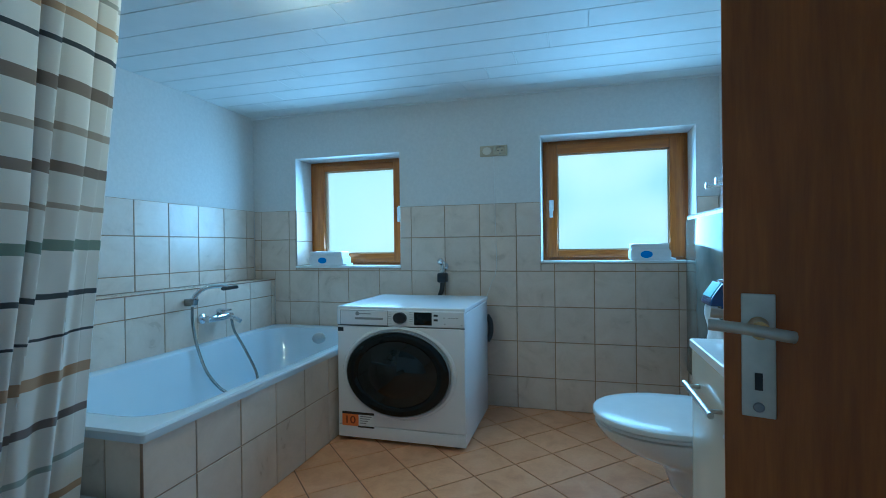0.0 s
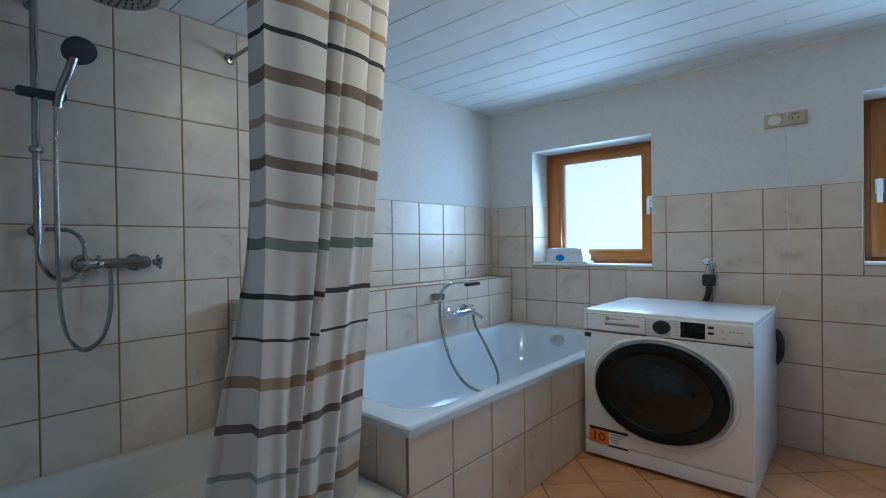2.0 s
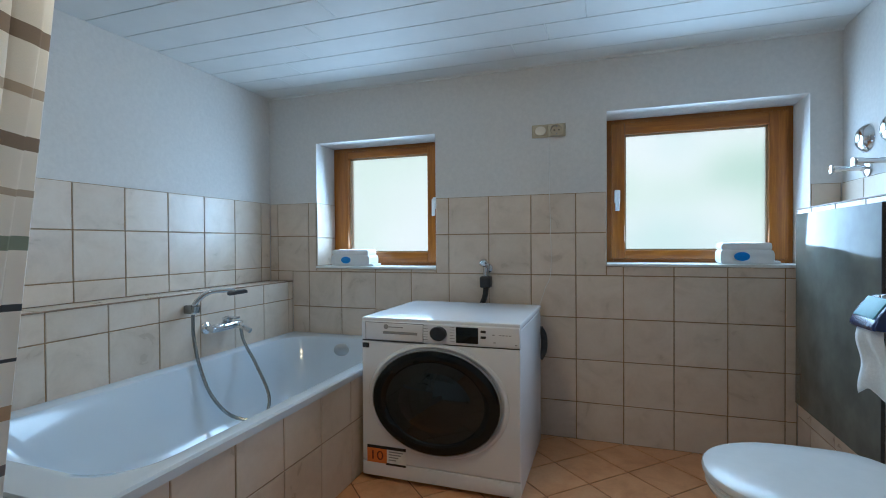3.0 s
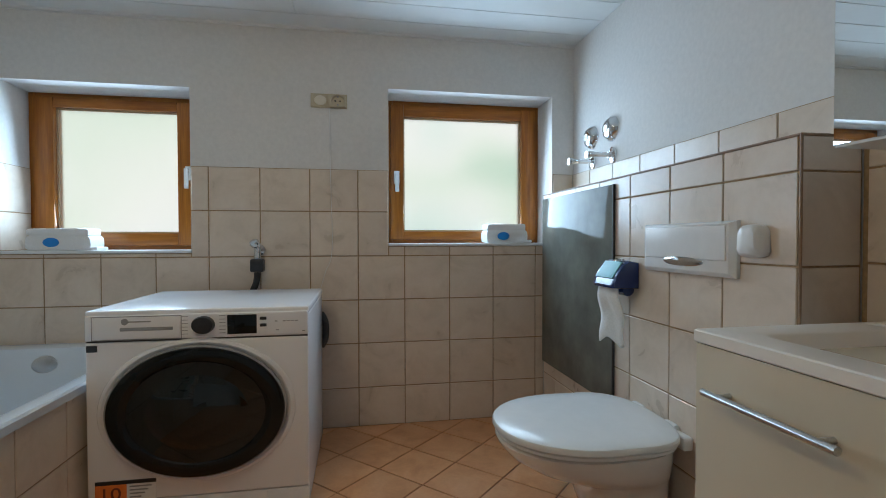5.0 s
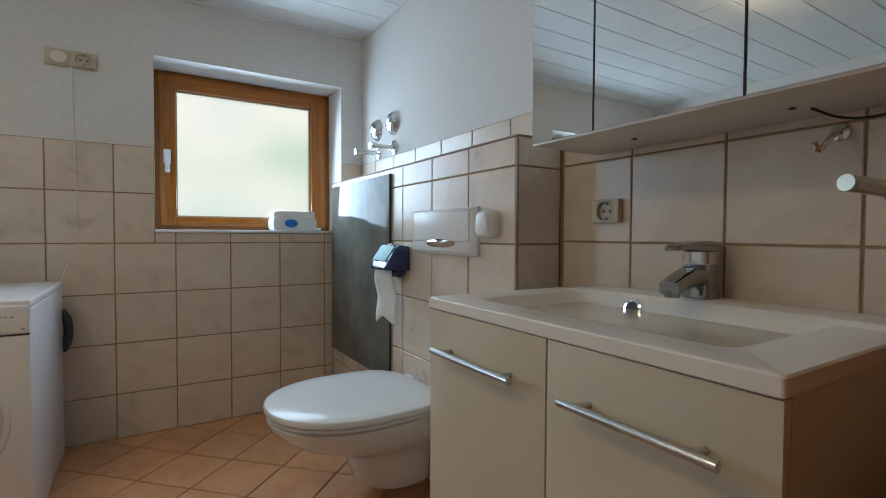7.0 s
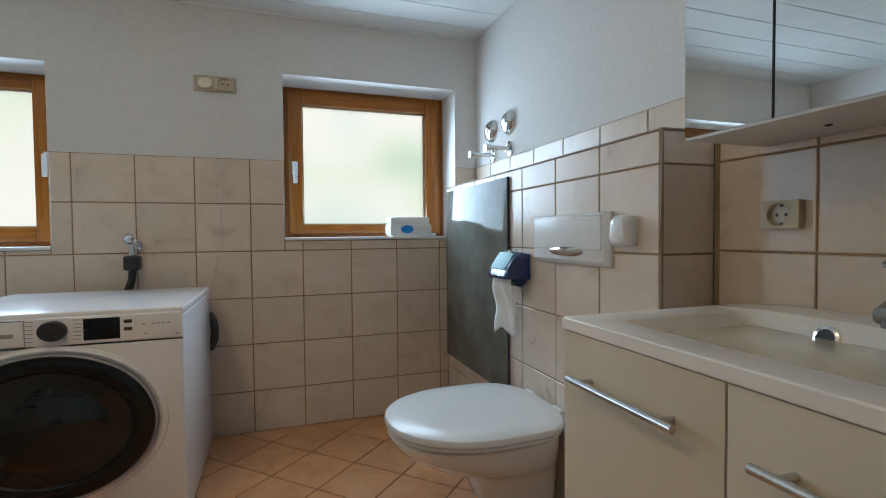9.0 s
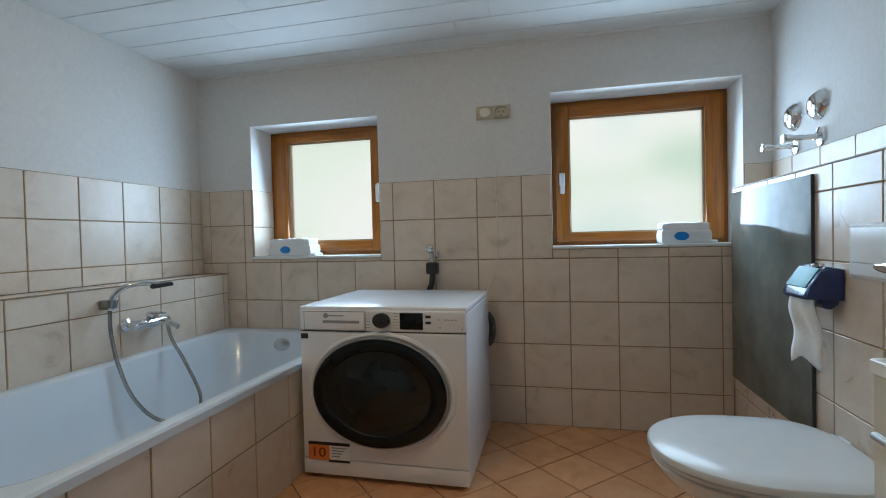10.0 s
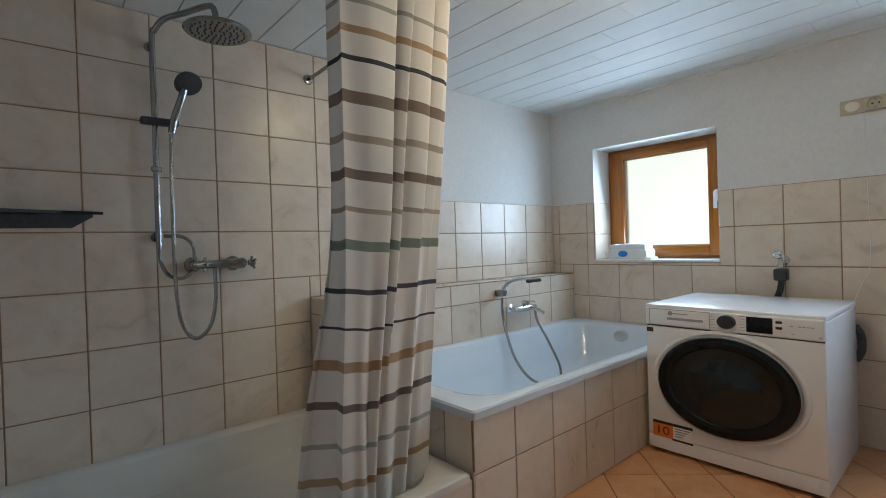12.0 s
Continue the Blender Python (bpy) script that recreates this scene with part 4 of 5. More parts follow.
def build_vanity():
    cab = thing("basin_cabinet", "cream gloss basin cabinet with two doors", "cabinet")
    bx = VX + 0.006
    part("body", box(bx + 0.02, EAST - 0.002, VY0 + 0.003, VY1 - 0.004, 0.12, VZ - 0.027, 0.002), CABINET, cab)
    part("plinth", box(bx + 0.07, EAST - 0.01, VY0 + 0.03, VY1 - 0.02, 0.0, 0.12, 0.002), CABINET, cab)
    for y0, y1, h0, h1 in ((1.512, VY1 - 0.004, 1.575, 1.862), (VY0 + 0.003, 1.508, 1.184, 1.446)):
        d = part("door", box(bx, bx + 0.019, y0, y1, 0.125, VZ - 0.030, 0.0025), CABINET, cab)
        z = 0.736
        hb = part("handle", moved(revolve([(0.0, 0), (0.0075, 0.0), (0.0075, h1 - h0), (0.0, h1 - h0)], 16), axis_to((bx - 0.034, h0, z), (0, 1, 0))), STEEL, d, "brushed steel bar handle")
        for yy in (h0 + 0.035, h1 - 0.035):
            part("post", moved(revolve([(0.006, 0), (0.006, 0.036)], 12), axis_to((bx + 0.001, yy, z), (-1, 0, 0))), STEEL, hb)
    # basin top
    top = thing("wash_basin", "white moulded wash basin top with wide shallow bowl", "wash basin")
    x0, x1, y0, y1 = VX, EAST - 0.001, VY0, VY1
    rings = [rrect(x0 + 0.004, x1, y0 + 0.004, y1, 0.004, VZ - 0.028, 9), rrect(x0, x1, y0, y1, 0.006, VZ - 0.025, 9), rrect(x0, x1, y0, y1, 0.006, VZ - 0.003, 9), rrect(x0 + 0.003, x1 - 0.001, y0 + 0.003, y1 - 0.003, 0.008, VZ, 9)]
    for front, back, near, far, z, r in ((0.085, 0.100, 0.10, 0.085, VZ, 0.03), (0.092, 0.105, 0.107, 0.095, VZ - 0.004, 0.03), (0.105, 0.120, 0.14, 0.15, VZ - 0.05, 0.035), (0.125, 0.15, 0.18, 0.21, VZ - 0.10, 0.04), (0.16, 0.20, 0.23, 0.26, VZ - 0.112, 0.03)):
        rings.append(rrect(x0 + front, x1 - back, y0 + near, y1 - far, r, z, 9))
    part("basin", loft(rings, True, True), BASIN, top)
    deck = [[(px, yy, z) for px, z in ((x1, VZ - 0.004), (x1 - 0.101, VZ - 0.004), (x1 - 0.101, VZ + k * 0.8), (x1 - 0.096, VZ + k), (x1, VZ + k))] for yy, k in ((y0 + 0.002, 0.010), (y0 + 0.06, 0.013), (y1 - 0.14, 0.013), (y1 - 0.07, 0.006), (y1 - 0.02, 0.001))]
    part("rear_deck", loft(deck, True, True), BASIN, top)
    ov = part("overflow", moved(revolve([(0.025, 0), (0.025, 0.003), (0.018, 0.005), (0.016, 0.0)], 24), axis_to((x1 - 0.1115, 1.642, VZ - 0.026), (-1, 0, 0.32))), CHROME, top, "round chrome overflow ring")
    part("overflow_hole", moved(revolve([(0.017, 0), (0.0, 0.0005)], 20), axis_to((x1 - 0.1140, 1.642, VZ - 0.0252), (-1, 0, 0.32))), BLACK, ov)
    part("drain", moved(revolve([(0.034, 0), (0.03, 0.006), (0.0, 0.007)], 24), Matrix.Translation((0.70, 1.56, VZ - 0.099))), CHROME, top)
    # tap
    tap = thing("basin_tap", "chrome single-lever basin tap", "tap")
    fx, fy, tz = 0.945, 1.51, VZ + 0.012
    body = [rrect(fx - 0.03 + k, fx + 0.034 - k, fy - 0.036 + k, fy + 0.036 - k, 0.018, z) for k, z in ((0.0, tz - 0.001), (0.0, tz + 0.012), (0.005, tz + 0.05), (0.006, tz + 0.072), (0.003, tz + 0.080))]
    part("body", loft(body, True, True), TAP_CHROME, tap)
    spout = []
    for px, z, w, h in ((fx + 0.01, tz + 0.045, 0.03, 0.028), (fx - 0.04, tz + 0.054, 0.028, 0.022), (fx - 0.085, tz + 0.042, 0.026, 0.017), (fx - 0.122, tz + 0.030, 0.023, 0.014)):
        spout.append([(px, fy + p[0], z + p[1]) for p in rrect(-w, w, -h, h, min(w, h) * 0.7, 0)])
    part("spout", loft(spout, True, True), TAP_CHROME, tap)
    part("aerator", moved(revolve([(0.017, 0), (0.017, 0.014), (0.0, 0.014)], 18), axis_to((fx - 0.108, fy, tz + 0.024), (0, 0, -1))), GREY_CHROME, tap)
    part("cartridge", loft([rrect(fx - 0.028, fx + 0.03, fy - 0.033, fy + 0.033, 0.016, z) for z in (tz + 0.083, tz + 0.109)], True, True), CHROME, tap)
    lever = []
    for px, z, w, h in ((fx + 0.032, tz + 0.118, 0.034, 0.014), (fx - 0.02, tz + 0.122, 0.033, 0.013), (fx - 0.06, tz + 0.123, 0.022, 0.009), (fx - 0.105, tz + 0.119, 0.019, 0.006), (fx - 0.115, tz + 0.116, 0.015, 0.004)):
        lever.append([(px, fy + p[0], z + p[1]) for p in rrect(-w, w, -h, h, min(w, h) * 0.7, 0)])
    part("lever", loft(lever, True, True), TAP_CHROME, tap)


build_vanity()

# ---- mirror cabinet ----
CX, CY0, CY1, CZ0, CZ1 = 0.735, 1.10, 1.858, 1.257, 1.98


def build_mirror_cabinet():
    m = thing("mirror_cabinet", "three-door mirror cabinet above the basin", "cabinet")
    pale = simple("pale_cabinet_carcass", (0.66, 0.63, 0.58), 0.4, grain=8, vary=0.03)
    part("body", box(CX + 0.006, EAST - 0.002, CY0, CY1, CZ0 + 0.01, CZ1, 0.002), pale, m)
    part("light_shelf", box(CX + 0.004, EAST - 0.002, CY0, CY1, CZ0 - 0.004, CZ0 + 0.009, 0.002), pale, m)
    for y0, y1 in ((1.651, CY1), (1.318, 1.648), (CY0, 1.315)):
        d = part("mirror_door", box(CX, CX + 0.005, y0 + 0.0015, y1 - 0.0015, CZ0 + 0.002, CZ1), MIRROR, m, "frameless mirror door", soft=False)
        part("edge", box(CX + 0.0005, CX + 0.005, y0 - 0.001, y0 + 0.0014, CZ0 + 0.002, CZ1), SEAM, d, soft=False)
    for y in (1.30, 1.64):
        part("catch", box(0.868, 0.878, y - 0.005, y + 0.005, CZ0 - 0.007, CZ0 - 0.003, 0.001), DARK_GREY, m)
    part("power_lead", tube([(0.9, 1.28, CZ0 - 0.006), (0.95, 1.25, CZ0 - 0.022), (0.97, 1.2, CZ0 - 0.025), (0.98, 1.12, CZ0 - 0.005)], 0.0025, 8), BLACK, m)
    hook = thing("wall_hook", "small chrome hook on the tiles below the mirror cabinet", "hook")
    part("plate", moved(revolve([(0.018, 0), (0.016, 0.006), (0, 0.008)], 18), axis_to((EAST, 1.265, 1.215), (-1, 0, 0))), CHROME, hook)
    part("prong", tube([(EAST - 0.004, 1.265, 1.215), (EAST - 0.03, 1.27, 1.205), (EAST - 0.04, 1.285, 1.18), (EAST - 0.05, 1.29, 1.195)], 0.006, 8), CHROME, hook)


build_mirror_cabinet()


# ---- sockets ----
def socket_insert(parent, m, hx, hy, depth):
    """A plate of half sizes hx, hy and the given depth, with a round well and two holes; its face looks along the pose's z."""
    circle = [[(r * math.cos(q), r * math.sin(q), h) for q in [radians(90 * (c + (i + 0.5) / 8)) for c in range(4) for i in range(8)]] for r, h in ((0.029, 0.004), (0.0275, 0.003), (0.0265, -0.009))]
    plate = [rrect(-hx, hx, -hy, hy, 0.006, -depth), rrect(-hx, hx, -hy, hy, 0.006, 0.003), rrect(-hx + 0.002, hx - 0.002, -hy + 0.002, hy - 0.002, 0.006, 0.004)]
    part("insert", moved(loft(plate + circle, False, True), m), CREAM_PLASTIC, parent)
    for s in (-1, 1):
        part("pin_hole", moved(revolve([(0.0045, 0.0006), (0.0, 0.0008)], 10), m @ Matrix.Translation((s * 0.011, 0, -0.0087))), BLACK, parent)
        part("earth_clip", moved(box(-0.004, 0.004, s * 0.0215 - 0.003, s * 0.0215 + 0.003, -0.0088, 0.001), m), GREY_PRINT, parent)


def build_sockets():
    s = thing("double_socket", "aged cream double power socket on the white wall", "socket")
    x0, x1, z0, z1 = -0.54, -0.343, 1.783, 1.86
    part("frame", box(x0, x1, NORTH - 0.002, NORTH + T, z0, z1, 0.003), CREAM_PLASTIC, s)
    xm = (x0 + x1) / 2
    part("blank_insert", box(x0 + 0.012, xm - 0.006, NORTH - 0.007, NORTH - 0.001, z0 + 0.009, z1 - 0.009, 0.002), CREAM_PLASTIC, s)
    part("round_cover", moved(revolve([(0.027, 0), (0.026, 0.004), (0.0, 0.005)], 24), axis_to(((x0 + xm) / 2 + 0.003, NORTH - 0.0068, (z0 + z1) / 2), (0, -1, 0)) @ Matrix.Diagonal((1.2, 1, 1, 1))), PALE_CREAM, s)
    socket_insert(s, axis_to(((xm + x1) / 2 - 0.002, NORTH - 0.012, (z0 + z1) / 2), (0, -1, 0)) @ Matrix.Diagonal((1.2, 1, 1, 1)), 0.036, 0.034, 0.010)
    part("cable", tube([(x0 + 0.10, NORTH - 0.002, z0), (x0 + 0.105, NORTH - 0.003, 1.4), (x0 + 0.11, NORTH - 0.003, 1.0), (x0 + 0.075, NORTH - 0.01, 0.88), (MX1 - 0.01, MY1 + 0.03, 0.79)], 0.0016, 6), WHITE_PLASTIC, s, "thin white cable")
    e = thing("wall_socket", "cream power socket on the tiles beside the basin", "socket")
    y0, y1, a0, a1 = 1.762, 1.858, 1.050, 1.118
    turn = axis_to((EAST - 0.018, (y0 + y1) / 2, (a0 + a1) / 2), (-1, 0, 0))
    socket_insert(e, turn, (y1 - y0) / 2, (a1 - a0) / 2, 0.017)


build_sockets()


# ---- folded towels on the sills ----
def build_towel(x0, x1, y0, y1, z, seed, group):
    t = thing("folded_towel", "folded white cloth with a blue oval mark on the window sill", "towel", group=group)
    rnd = random.Random(seed)
    for a, b, h0, h1 in ((0.0, 0.0, 0.0, 0.078), (0.004, -0.012, 0.074, 0.114)):
        bm = box(x0 + a, x1 + b, y0 + a, y1 + b, z + h0, z + h1)
        bmesh.ops.subdivide_edges(bm, edges=bm.edges[:], cuts=7, use_grid_fill=True)
        cx, cy, cz = (x0 + x1) / 2, (y0 + y1) / 2, z + (h0 + h1) / 2
        for v in bm.verts:
            d = Vector(((v.co.x - cx) / (x1 - x0) * 2, (v.co.y - cy) / (y1 - y0) * 2, (v.co.z - cz) / (h1 - h0) * 2))
            q = 1 - 0.09 * max(0, abs(d.x) ** 4 + abs(d.z) ** 4 - 1)
            n = noise.noise(v.co * 22 + Vector((seed, 0, 0))) * 0.006
            v.co = Vector((cx + (v.co.x - cx) * q, cy + (v.co.y - cy) * (1 - 0.05 * abs(d.z) ** 4), max(z + 0.001, cz + (v.co.z - cz) * (1 - 0.06 * abs(d.x) ** 4) + n)))
            v.co.y += n
        part("fold", bm, TOWEL, t)
    part("mark", moved(revolve([(0.03, 0.0), (0.029, 0.003), (0.0, 0.004)], 26), axis_to(((x0 * 0.6 + x1 * 0.4), y0 - 0.004, z + 0.042), (0, -1, 0)) @ Matrix.Diagonal((1.25, 0.8, 1, 1))), BLUE_PRINT, t, "blue oval mark")
    part("corner", box(x1 - 0.02, x1 + 0.03, y0 + 0.004, y1 - 0.02, z + 0.001, z + 0.018, 0.007), TOWEL, t)
    return t


build_towel(-1.955, -1.655, NORTH + 0.035, NORTH + 0.175, WIN_1[2] + 0.004, 3, "folded towels")
build_towel(0.468, 0.72, NORTH + 0.035, NORTH + 0.175, WIN_2[2] + 0.004, 8, "folded towels")


# ---- door ----
def build_door():
    d = thing("door_1", "dark brown veneered door standing open", "door", at=(DOOR_HINGE[0], DOOR_HINGE[1], 0))
    d["kind"] = "structure"
    d.rotation_euler = (0, 0, radians(DOOR_TURN))
    w, th = DOOR_WIDE, 0.04
    part("leaf", box(0, w, -th, 0, 0.01, 1.90, 0.003), DOOR_WOOD, d)
    # the visible face is the one at y = -th
    hx, hz = w - 0.035, DOOR_HANDLE
    for s, y in ((-1, -th), (1, 0)):
        pl = part("plate", box(hx - 0.017, hx + 0.017, min(y, y + s * 0.005), max(y, y + s * 0.005), hz - 0.107, hz + 0.037, 0.002), PALE_METAL, d, "pale metal door plate")
        part("keyhole", box(hx - 0.004, hx + 0.004, min(y + s * 0.0049, y + s * 0.006), max(y + s * 0.0049, y + s * 0.006), hz - 0.075, hz - 0.055), BLACK, pl)
        part("screw", moved(revolve([(0.006, 0), (0.005, 0.002), (0, 0.0025)], 12), axis_to((hx, y + s * 0.005, hz - 0.095), (0, s, 0))), GREY_PRINT, pl)
        out = 0.044 if s > 0 else 0.024
        part("neck", moved(revolve([(0.012, 0), (0.010, 0.008), (0.010, out)], 14), axis_to((hx, y, hz), (0, s, 0))), BRASS, pl)
        part("lever", tube([(hx + 0.05, y + s * out, hz + 0.004), (hx + 0.01, y + s * out, hz + 0.001), (hx - 0.018, y + s * out, hz - 0.003), (hx - 0.031, y + s * (out - 0.004), hz - 0.005)], 0.0066, 12), PALE_METAL, pl, "pale metal door lever")
    fr = thing("door_frame", "brown wooden frame round the doorway", "door frame")
    fr["kind"] = "structure"
    part("jamb", box(EAST - 0.012, EAST + 0.27, DOORWAY[1] - 0.03, DOORWAY[1], 0, DOORWAY[2]), DOOR_WOOD, fr)
    part("jamb", box(EAST - 0.012, EAST + 0.27, DOORWAY[0], DOORWAY[0] + 0.03, 0, DOORWAY[2]), DOOR_WOOD, fr)
    part("head", box(EAST - 0.012, EAST + 0.27, DOORWAY[0], DOORWAY[1], DOORWAY[2] - 0.03, DOORWAY[2] - 0.001), DOOR_WOOD, fr)


DOOR_HINGE, DOOR_WIDE, DOOR_TURN, DOOR_HANDLE = (0.985, 0.777), 0.714, 165.1, 1.050
build_door()

# ---- ceiling lamp ----
lamp = thing("ceiling_lamp", "small round opal glass ceiling lamp, lit", "lamp")
opal = simple("opal_glass", (0.85, 0.82, 0.75), 0.3)
ob = opal.node_tree.nodes["Principled BSDF"]
ob.inputs["Emission Color"].default_value, ob.inputs["Emission Strength"].default_value = (1.0, 0.74, 0.38, 1), LAMP
part("base", moved(revolve([(0.10, 0.0), (0.10, -0.02), (0.0, -0.02)], 32), Matrix.Translation((-0.91, 1.94, CEIL))), WHITE_PLASTIC, lamp)
part("shade", moved(revolve([(0.11, -0.018), (0.115, -0.03), (0.095, -0.06), (0.05, -0.078), (0.0, -0.083)], 36), Matrix.Translation((-0.91, 1.94, CEIL))), opal, lamp, "glowing opal glass shade")


# ---- tiles: every one a piece on its wall or floor ----
tile_meshes = {}
JOINT = 0.0056


def tile_mesh(w, h, material, thick=0.006):
    """One tile with chamfered edges, lying in its own x and y, face up."""
    key = (round(w, 4), round(h, 4), material.name)
    if key not in tile_meshes:
        c = 0.0018
        vs = []
        for z, k in ((0, 0), (thick - c, 0), (thick, c)):
            vs += [(sx * (w / 2 - k), sy * (h / 2 - k), z) for sx, sy in ((-1, -1), (1, -1), (1, 1), (-1, 1))]
        fs = [(8, 9, 10, 11)] + [(r + i, r + (i + 1) % 4, r + 4 + (i + 1) % 4, r + 4 + i) for r in (0, 4) for i in range(4)]
        me = bpy.data.meshes.new("tile")
        me.from_pydata(vs, [], fs)
        me.materials.append(material)
        tile_meshes[key] = me
    return tile_meshes[key]


def minus(rect, hole):
    a0, a1, b0, b1 = rect
    c0, c1, d0, d1 = hole
    if c0 >= a1 or c1 <= a0 or d0 >= b1 or d1 <= b0:
        return [rect]
    out = []
    if c0 > a0:
        out.append((a0, c0, b0, b1))
    if c1 < a1:
        out.append((c1, a1, b0, b1))
    m0, m1 = max(a0, c0), min(a1, c1)
    if d0 > b0:
        out.append((m0, m1, b0, d0))
    if d1 < b1:
        out.append((m0, m1, d1, b1))
    return out


def tiling(parent, origin, u, v, us, vs, holes=(), material=None, grout=True, thick=0.006):
    """Tiles between the joints us and vs on the plane through origin spanned by u and v; u x v points into the room."""
    material = material or WALL_TILE
    u, v = Vector(u), Vector(v)
    n = u.cross(v)
    turn = Matrix((u, v, n)).transposed().to_4x4()
    rnd = random.Random(len(us) * 31 + len(vs))
    rects = []
    for a0, a1 in zip(us, us[1:]):
        for b0, b1 in zip(vs, vs[1:]):
            left = [(a0, a1, b0, b1)]
            for h in holes:
                left = [q for r in left for q in minus(r, h)]
            rects += left
    if grout:
        bm = bmesh.new()
        for a0, a1, b0, b1 in rects:
            bm.faces.new([bm.verts.new(Vector(origin) + u * a + v * b - n * 0.0045) for a, b in ((a0, b0), (a1, b0), (a1, b1), (a0, b1))])
        part("grout", bm, GROUT, parent, soft=False)
    for a0, a1, b0, b1 in rects:
        w, h = a1 - a0 - JOINT, b1 - b0 - JOINT
        if w < 0.012 or h < 0.012:
            continue
        ob = new("tile", tile_mesh(w, h, material, thick))
        tilt = Euler((rnd.gauss(0, 0.0012), rnd.gauss(0, 0.0012), 0)).to_matrix().to_4x4()
        ob.matrix_world = Matrix.Translation(Vector(origin) + u * (a0 + a1) / 2 + v * (b0 + b1) / 2 - n * (thick + rnd.uniform(0, 0.0006))) @ turn @ tilt
        ob.parent = parent


def steps(lo, hi, joint, pitch):
    """Joint places from lo to hi, one of them at joint."""
    k = math.ceil((lo - joint) / pitch + 0.02)
    out = [lo]
    while joint + k * pitch < hi - 0.02 * pitch:
        out.append(joint + k * pitch)
        k += 1
    return out + [hi]


TOP = 1.446
# window wall
tiling(wall_north, (0, NORTH, 0), (1, 0, 0), (0, 0, 1), steps(WEST, EAST, -0.548, COL), [0, 0.22, 0.471, 0.716, 0.964, 1.212, TOP], [(h[0] - 0.003, h[1] + 0.003, h[2] - 0.012, h[3]) for h in (WIN_1, WIN_2)] + [(PRE_X, EAST, 0, PRE_Z), (WEST, LEDGE_X, 0, LEDGE_Z), (LEDGE_X, TUB_X1, 0, RIM - 0.02)])
# reveals are tiled up to the same height on the bath window's side
for x, sgn in ((WIN_1[0], 1), (WIN_2[1], -1)):
    o = (x + sgn * 0.007, 0, 0)
    z0 = WIN_1[2] if sgn > 0 else PRE_Z
    if sgn > 0:
        tiling(wall_north, o, (0, 1, 0), (0, 0, 1), [NORTH + 0.002, FRAME_Y], [z0 + 0.004, 1.2, TOP])
# shower wall, tiled to the ceiling, and the wall above the bath
TALL = 1.72
tiling(wall_west, (WEST, 0, 0), (0, 1, 0), (0, 0, 1), steps(SOUTH, TALL, 1.303, 0.2595), steps(TRAY_Z - 0.02, CEIL - 0.002, 1.25, ROW), [(LEDGE_Y, TALL, 0, LEDGE_Z)])
tiling(wall_west, (WEST, 0, 0), (0, 1, 0), (0, 0, 1), steps(TALL, NORTH, 2.585, 0.2545), [LEDGE_Z, 0.99, 1.23, 1.452])
tiling(wall_south, (0, SOUTH, 0), (-1, 0, 0), (0, 0, 1), steps(1.28, -WEST, 1.28, COL), steps(TRAY_Z - 0.02, CEIL - 0.002, 1.25, ROW))
# ledge: front, top and end
tiling(ledge, (LEDGE_X, 0, 0), (0, 1, 0), (0, 0, 1), steps(LEDGE_Y, NORTH, 2.353, 0.2595), [RIM - 0.02, 0.765, LEDGE_Z], [(LEDGE_Y, TUB_Y0, 0, 0.3)])
tiling(ledge, (0, 0, LEDGE_Z), (1, 0, 0), (0, 1, 0), [WEST, LEDGE_X], steps(LEDGE_Y, NORTH, 2.353, 0.2595))
tiling(ledge, (0, LEDGE_Y, 0), (1, 0, 0), (0, 0, 1), [WEST, LEDGE_X], [TRAY_Z - 0.02, 0.563, 0.803, LEDGE_Z])
part("edge_trim", tube([(LEDGE_X, LEDGE_Y, LEDGE_Z), (LEDGE_X, NORTH, LEDGE_Z)], 0.004, 8, 1), TRIM_BROWN, ledge)
part("edge_trim", tube([(LEDGE_X, LEDGE_Y, TRAY_Z), (LEDGE_X, LEDGE_Y, LEDGE_Z)], 0.004, 8, 1), TRIM_BROWN, ledge)
# bath front and end, shower front
tiling(bath_front, (TUB_X1 - 0.008, 0, 0), (0, 1, 0), (0, 0, 1), steps(TUB_Y0, NORTH, 1.818, 0.2525), [0.0, 0.288, RIM - 0.03])
tiling(bath_front, (0, TUB_Y0 + 0.004, 0), (1, 0, 0), (0, 0, 1), steps(LEDGE_X, TUB_X1 - 0.008, -1.45, 0.257), [TRAY_Z - 0.1, RIM - 0.03])
part("edge_trim", tube([(TUB_X1 - 0.008, TUB_Y0 + 0.004, TRAY_Z), (TUB_X1 - 0.008, TUB_Y0 + 0.004, RIM - 0.034)], 0.004, 8, 1), TRIM_BROWN, bath_front)
tiling(bath_front, (TRAY_X1 - 0.006, 0, 0), (0, 1, 0), (0, 0, 1), steps(SOUTH, TUB_Y0, 1.32, 0.2525), [0.0, TRAY_Z - 0.025])
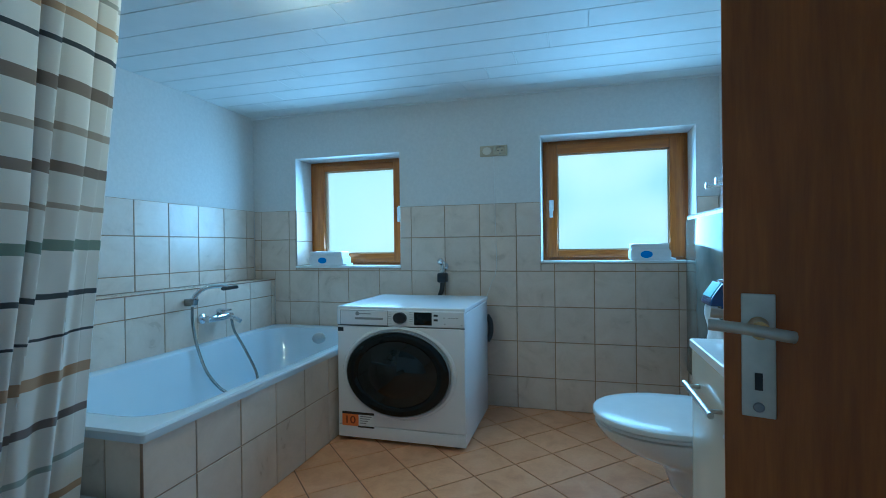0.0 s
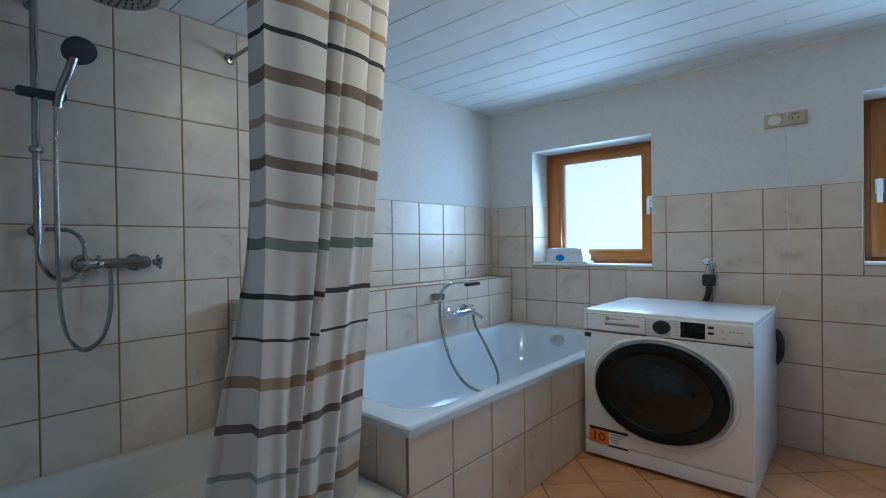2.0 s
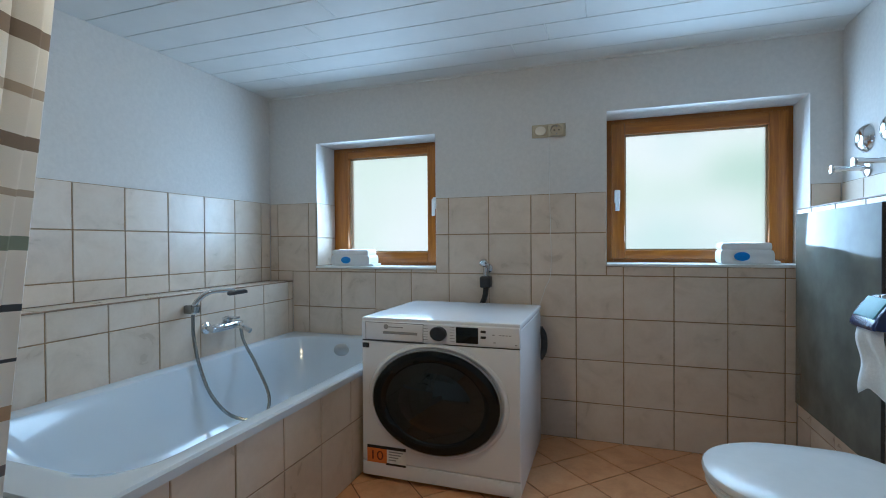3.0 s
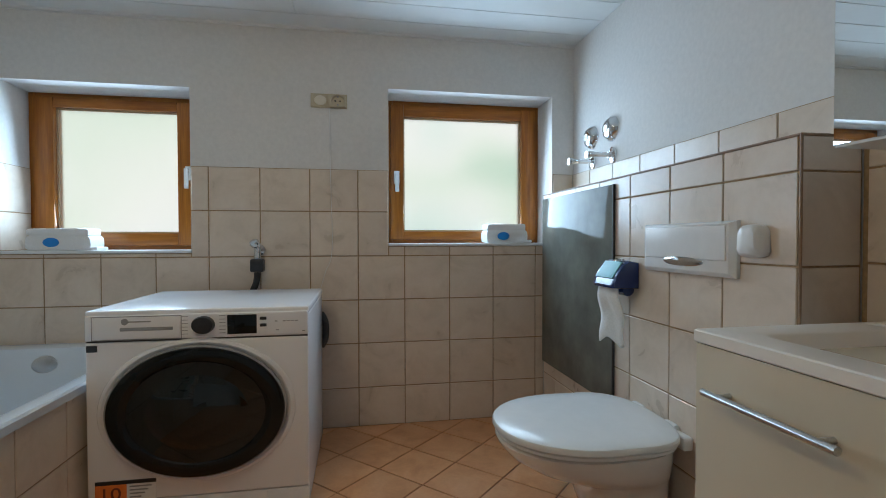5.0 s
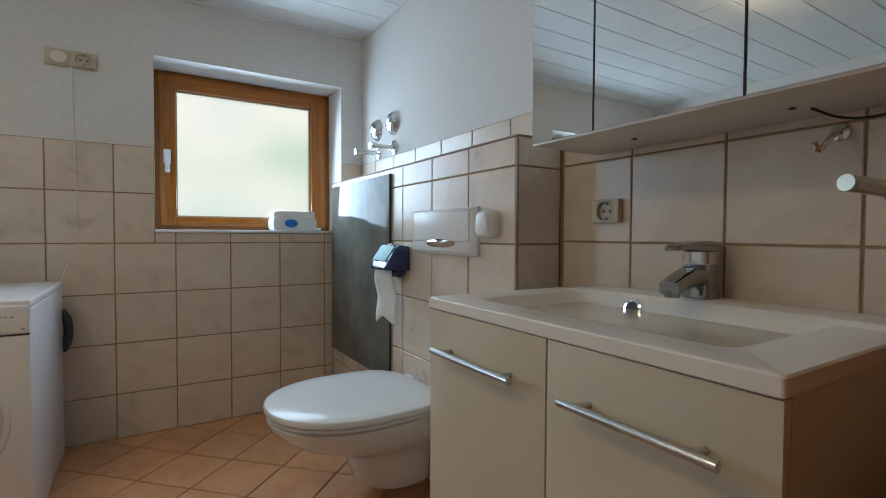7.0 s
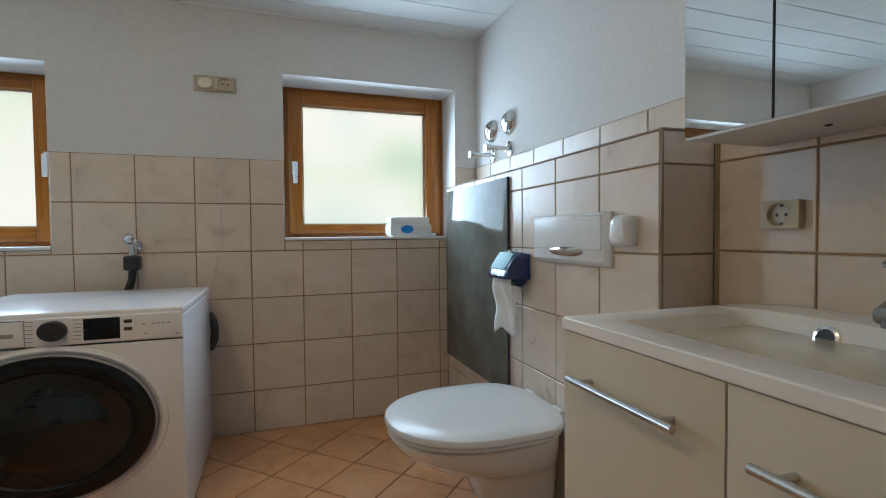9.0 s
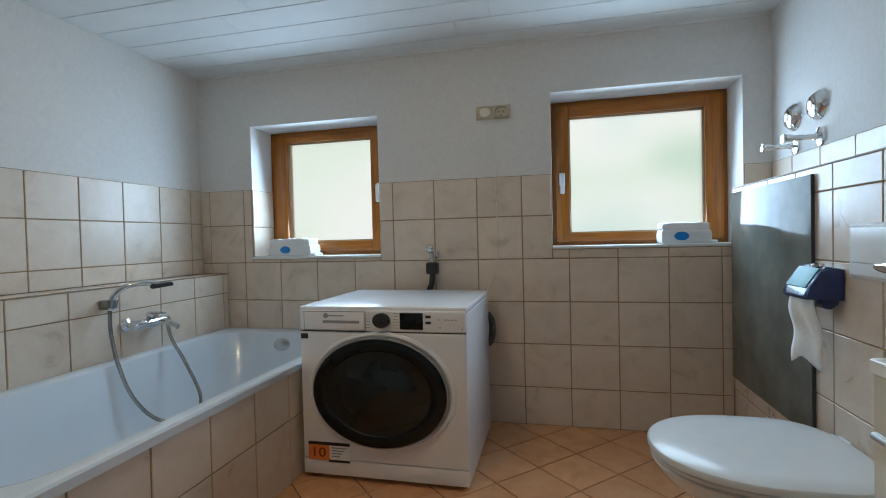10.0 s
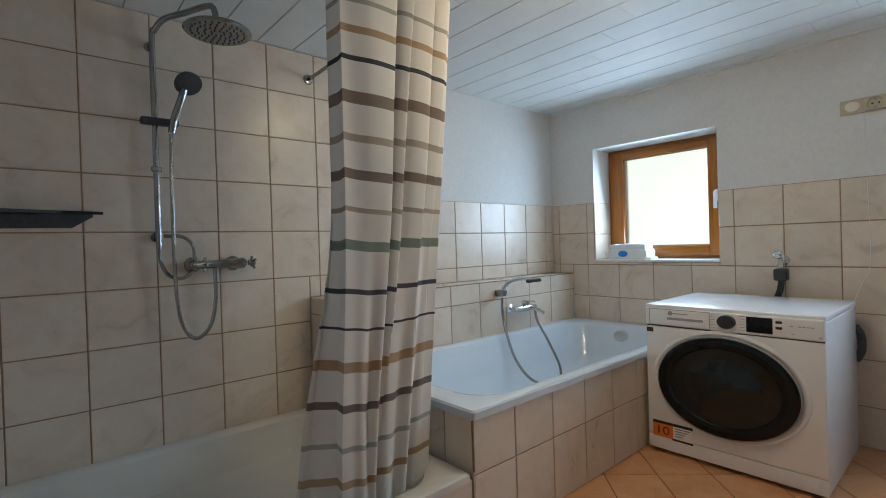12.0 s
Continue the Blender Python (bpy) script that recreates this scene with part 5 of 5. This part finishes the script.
# installation wall: face, side and top; strip above it; wall behind the basin
tiling(prewall, (PRE_X, 0, 0), (0, -1, 0), (0, 0, 1), [-v for v in reversed(steps(PRE_Y, NORTH, 2.265, 0.2535))], steps(0, PRE_Z, 0.985, 0.242))
tiling(prewall, (0, PRE_Y, 0), (1, 0, 0), (0, 0, 1), [PRE_X, EAST], steps(0, PRE_Z, 0.985, 0.242))
tiling(prewall, (0, 0, PRE_Z), (1, 0, 0), (0, 1, 0), [PRE_X, EAST], steps(PRE_Y, NORTH, 2.265, 0.2565))
part("edge_trim", tube([(PRE_X, PRE_Y, PRE_Z), (PRE_X, NORTH, PRE_Z)], 0.004, 8, 1), TRIM_BROWN, prewall)
part("edge_trim", tube([(PRE_X, PRE_Y, PRE_Z), (EAST, PRE_Y, PRE_Z)], 0.004, 8, 1), TRIM_BROWN, prewall)
part("edge_trim", tube([(PRE_X, PRE_Y, 0), (PRE_X, PRE_Y, PRE_Z)], 0.004, 8, 1), TRIM_BROWN, prewall)
tiling(wall_east, (EAST, 0, 0), (0, -1, 0), (0, 0, 1), [-v for v in reversed(steps(PRE_Y, NORTH, 2.26, 0.245))], [PRE_Z, TOP])
tiling(wall_east, (EAST, 0, 0), (0, -1, 0), (0, 0, 1), [-v for v in reversed(steps(DOORWAY[1] + 0.1, PRE_Y, 1.482, 0.2545))], steps(0, 1.477, 0.994, 0.2405))
# floor, laid on the diagonal
H = 0.180
side = H * math.sqrt(2)
turn = Euler((0, 0, math.pi / 4)).to_matrix().to_4x4()
fm = tile_mesh(side - 0.006, side - 0.006, FLOOR_TILE)
for i in range(-14, 14):
    for j in range(-14, 14):
        x, y = 0.162 + H * (i + j), 2.999 + H * (i - j)
        if WEST - 0.1 < x < (EAST + 0.5 if DOORWAY[0] - 0.1 < y < DOORWAY[1] + 0.1 else EAST + 0.12) and SOUTH - 0.1 < y < NORTH + 0.12 and not (x < TUB_X1 - 0.25):
            ob = new("tile", fm)
            ob.matrix_world = Matrix.Translation((x, y, -0.006 - random.uniform(0, 0.0005))) @ turn
            ob.parent = floor
            ob.matrix_parent_inverse = floor.matrix_world.inverted()
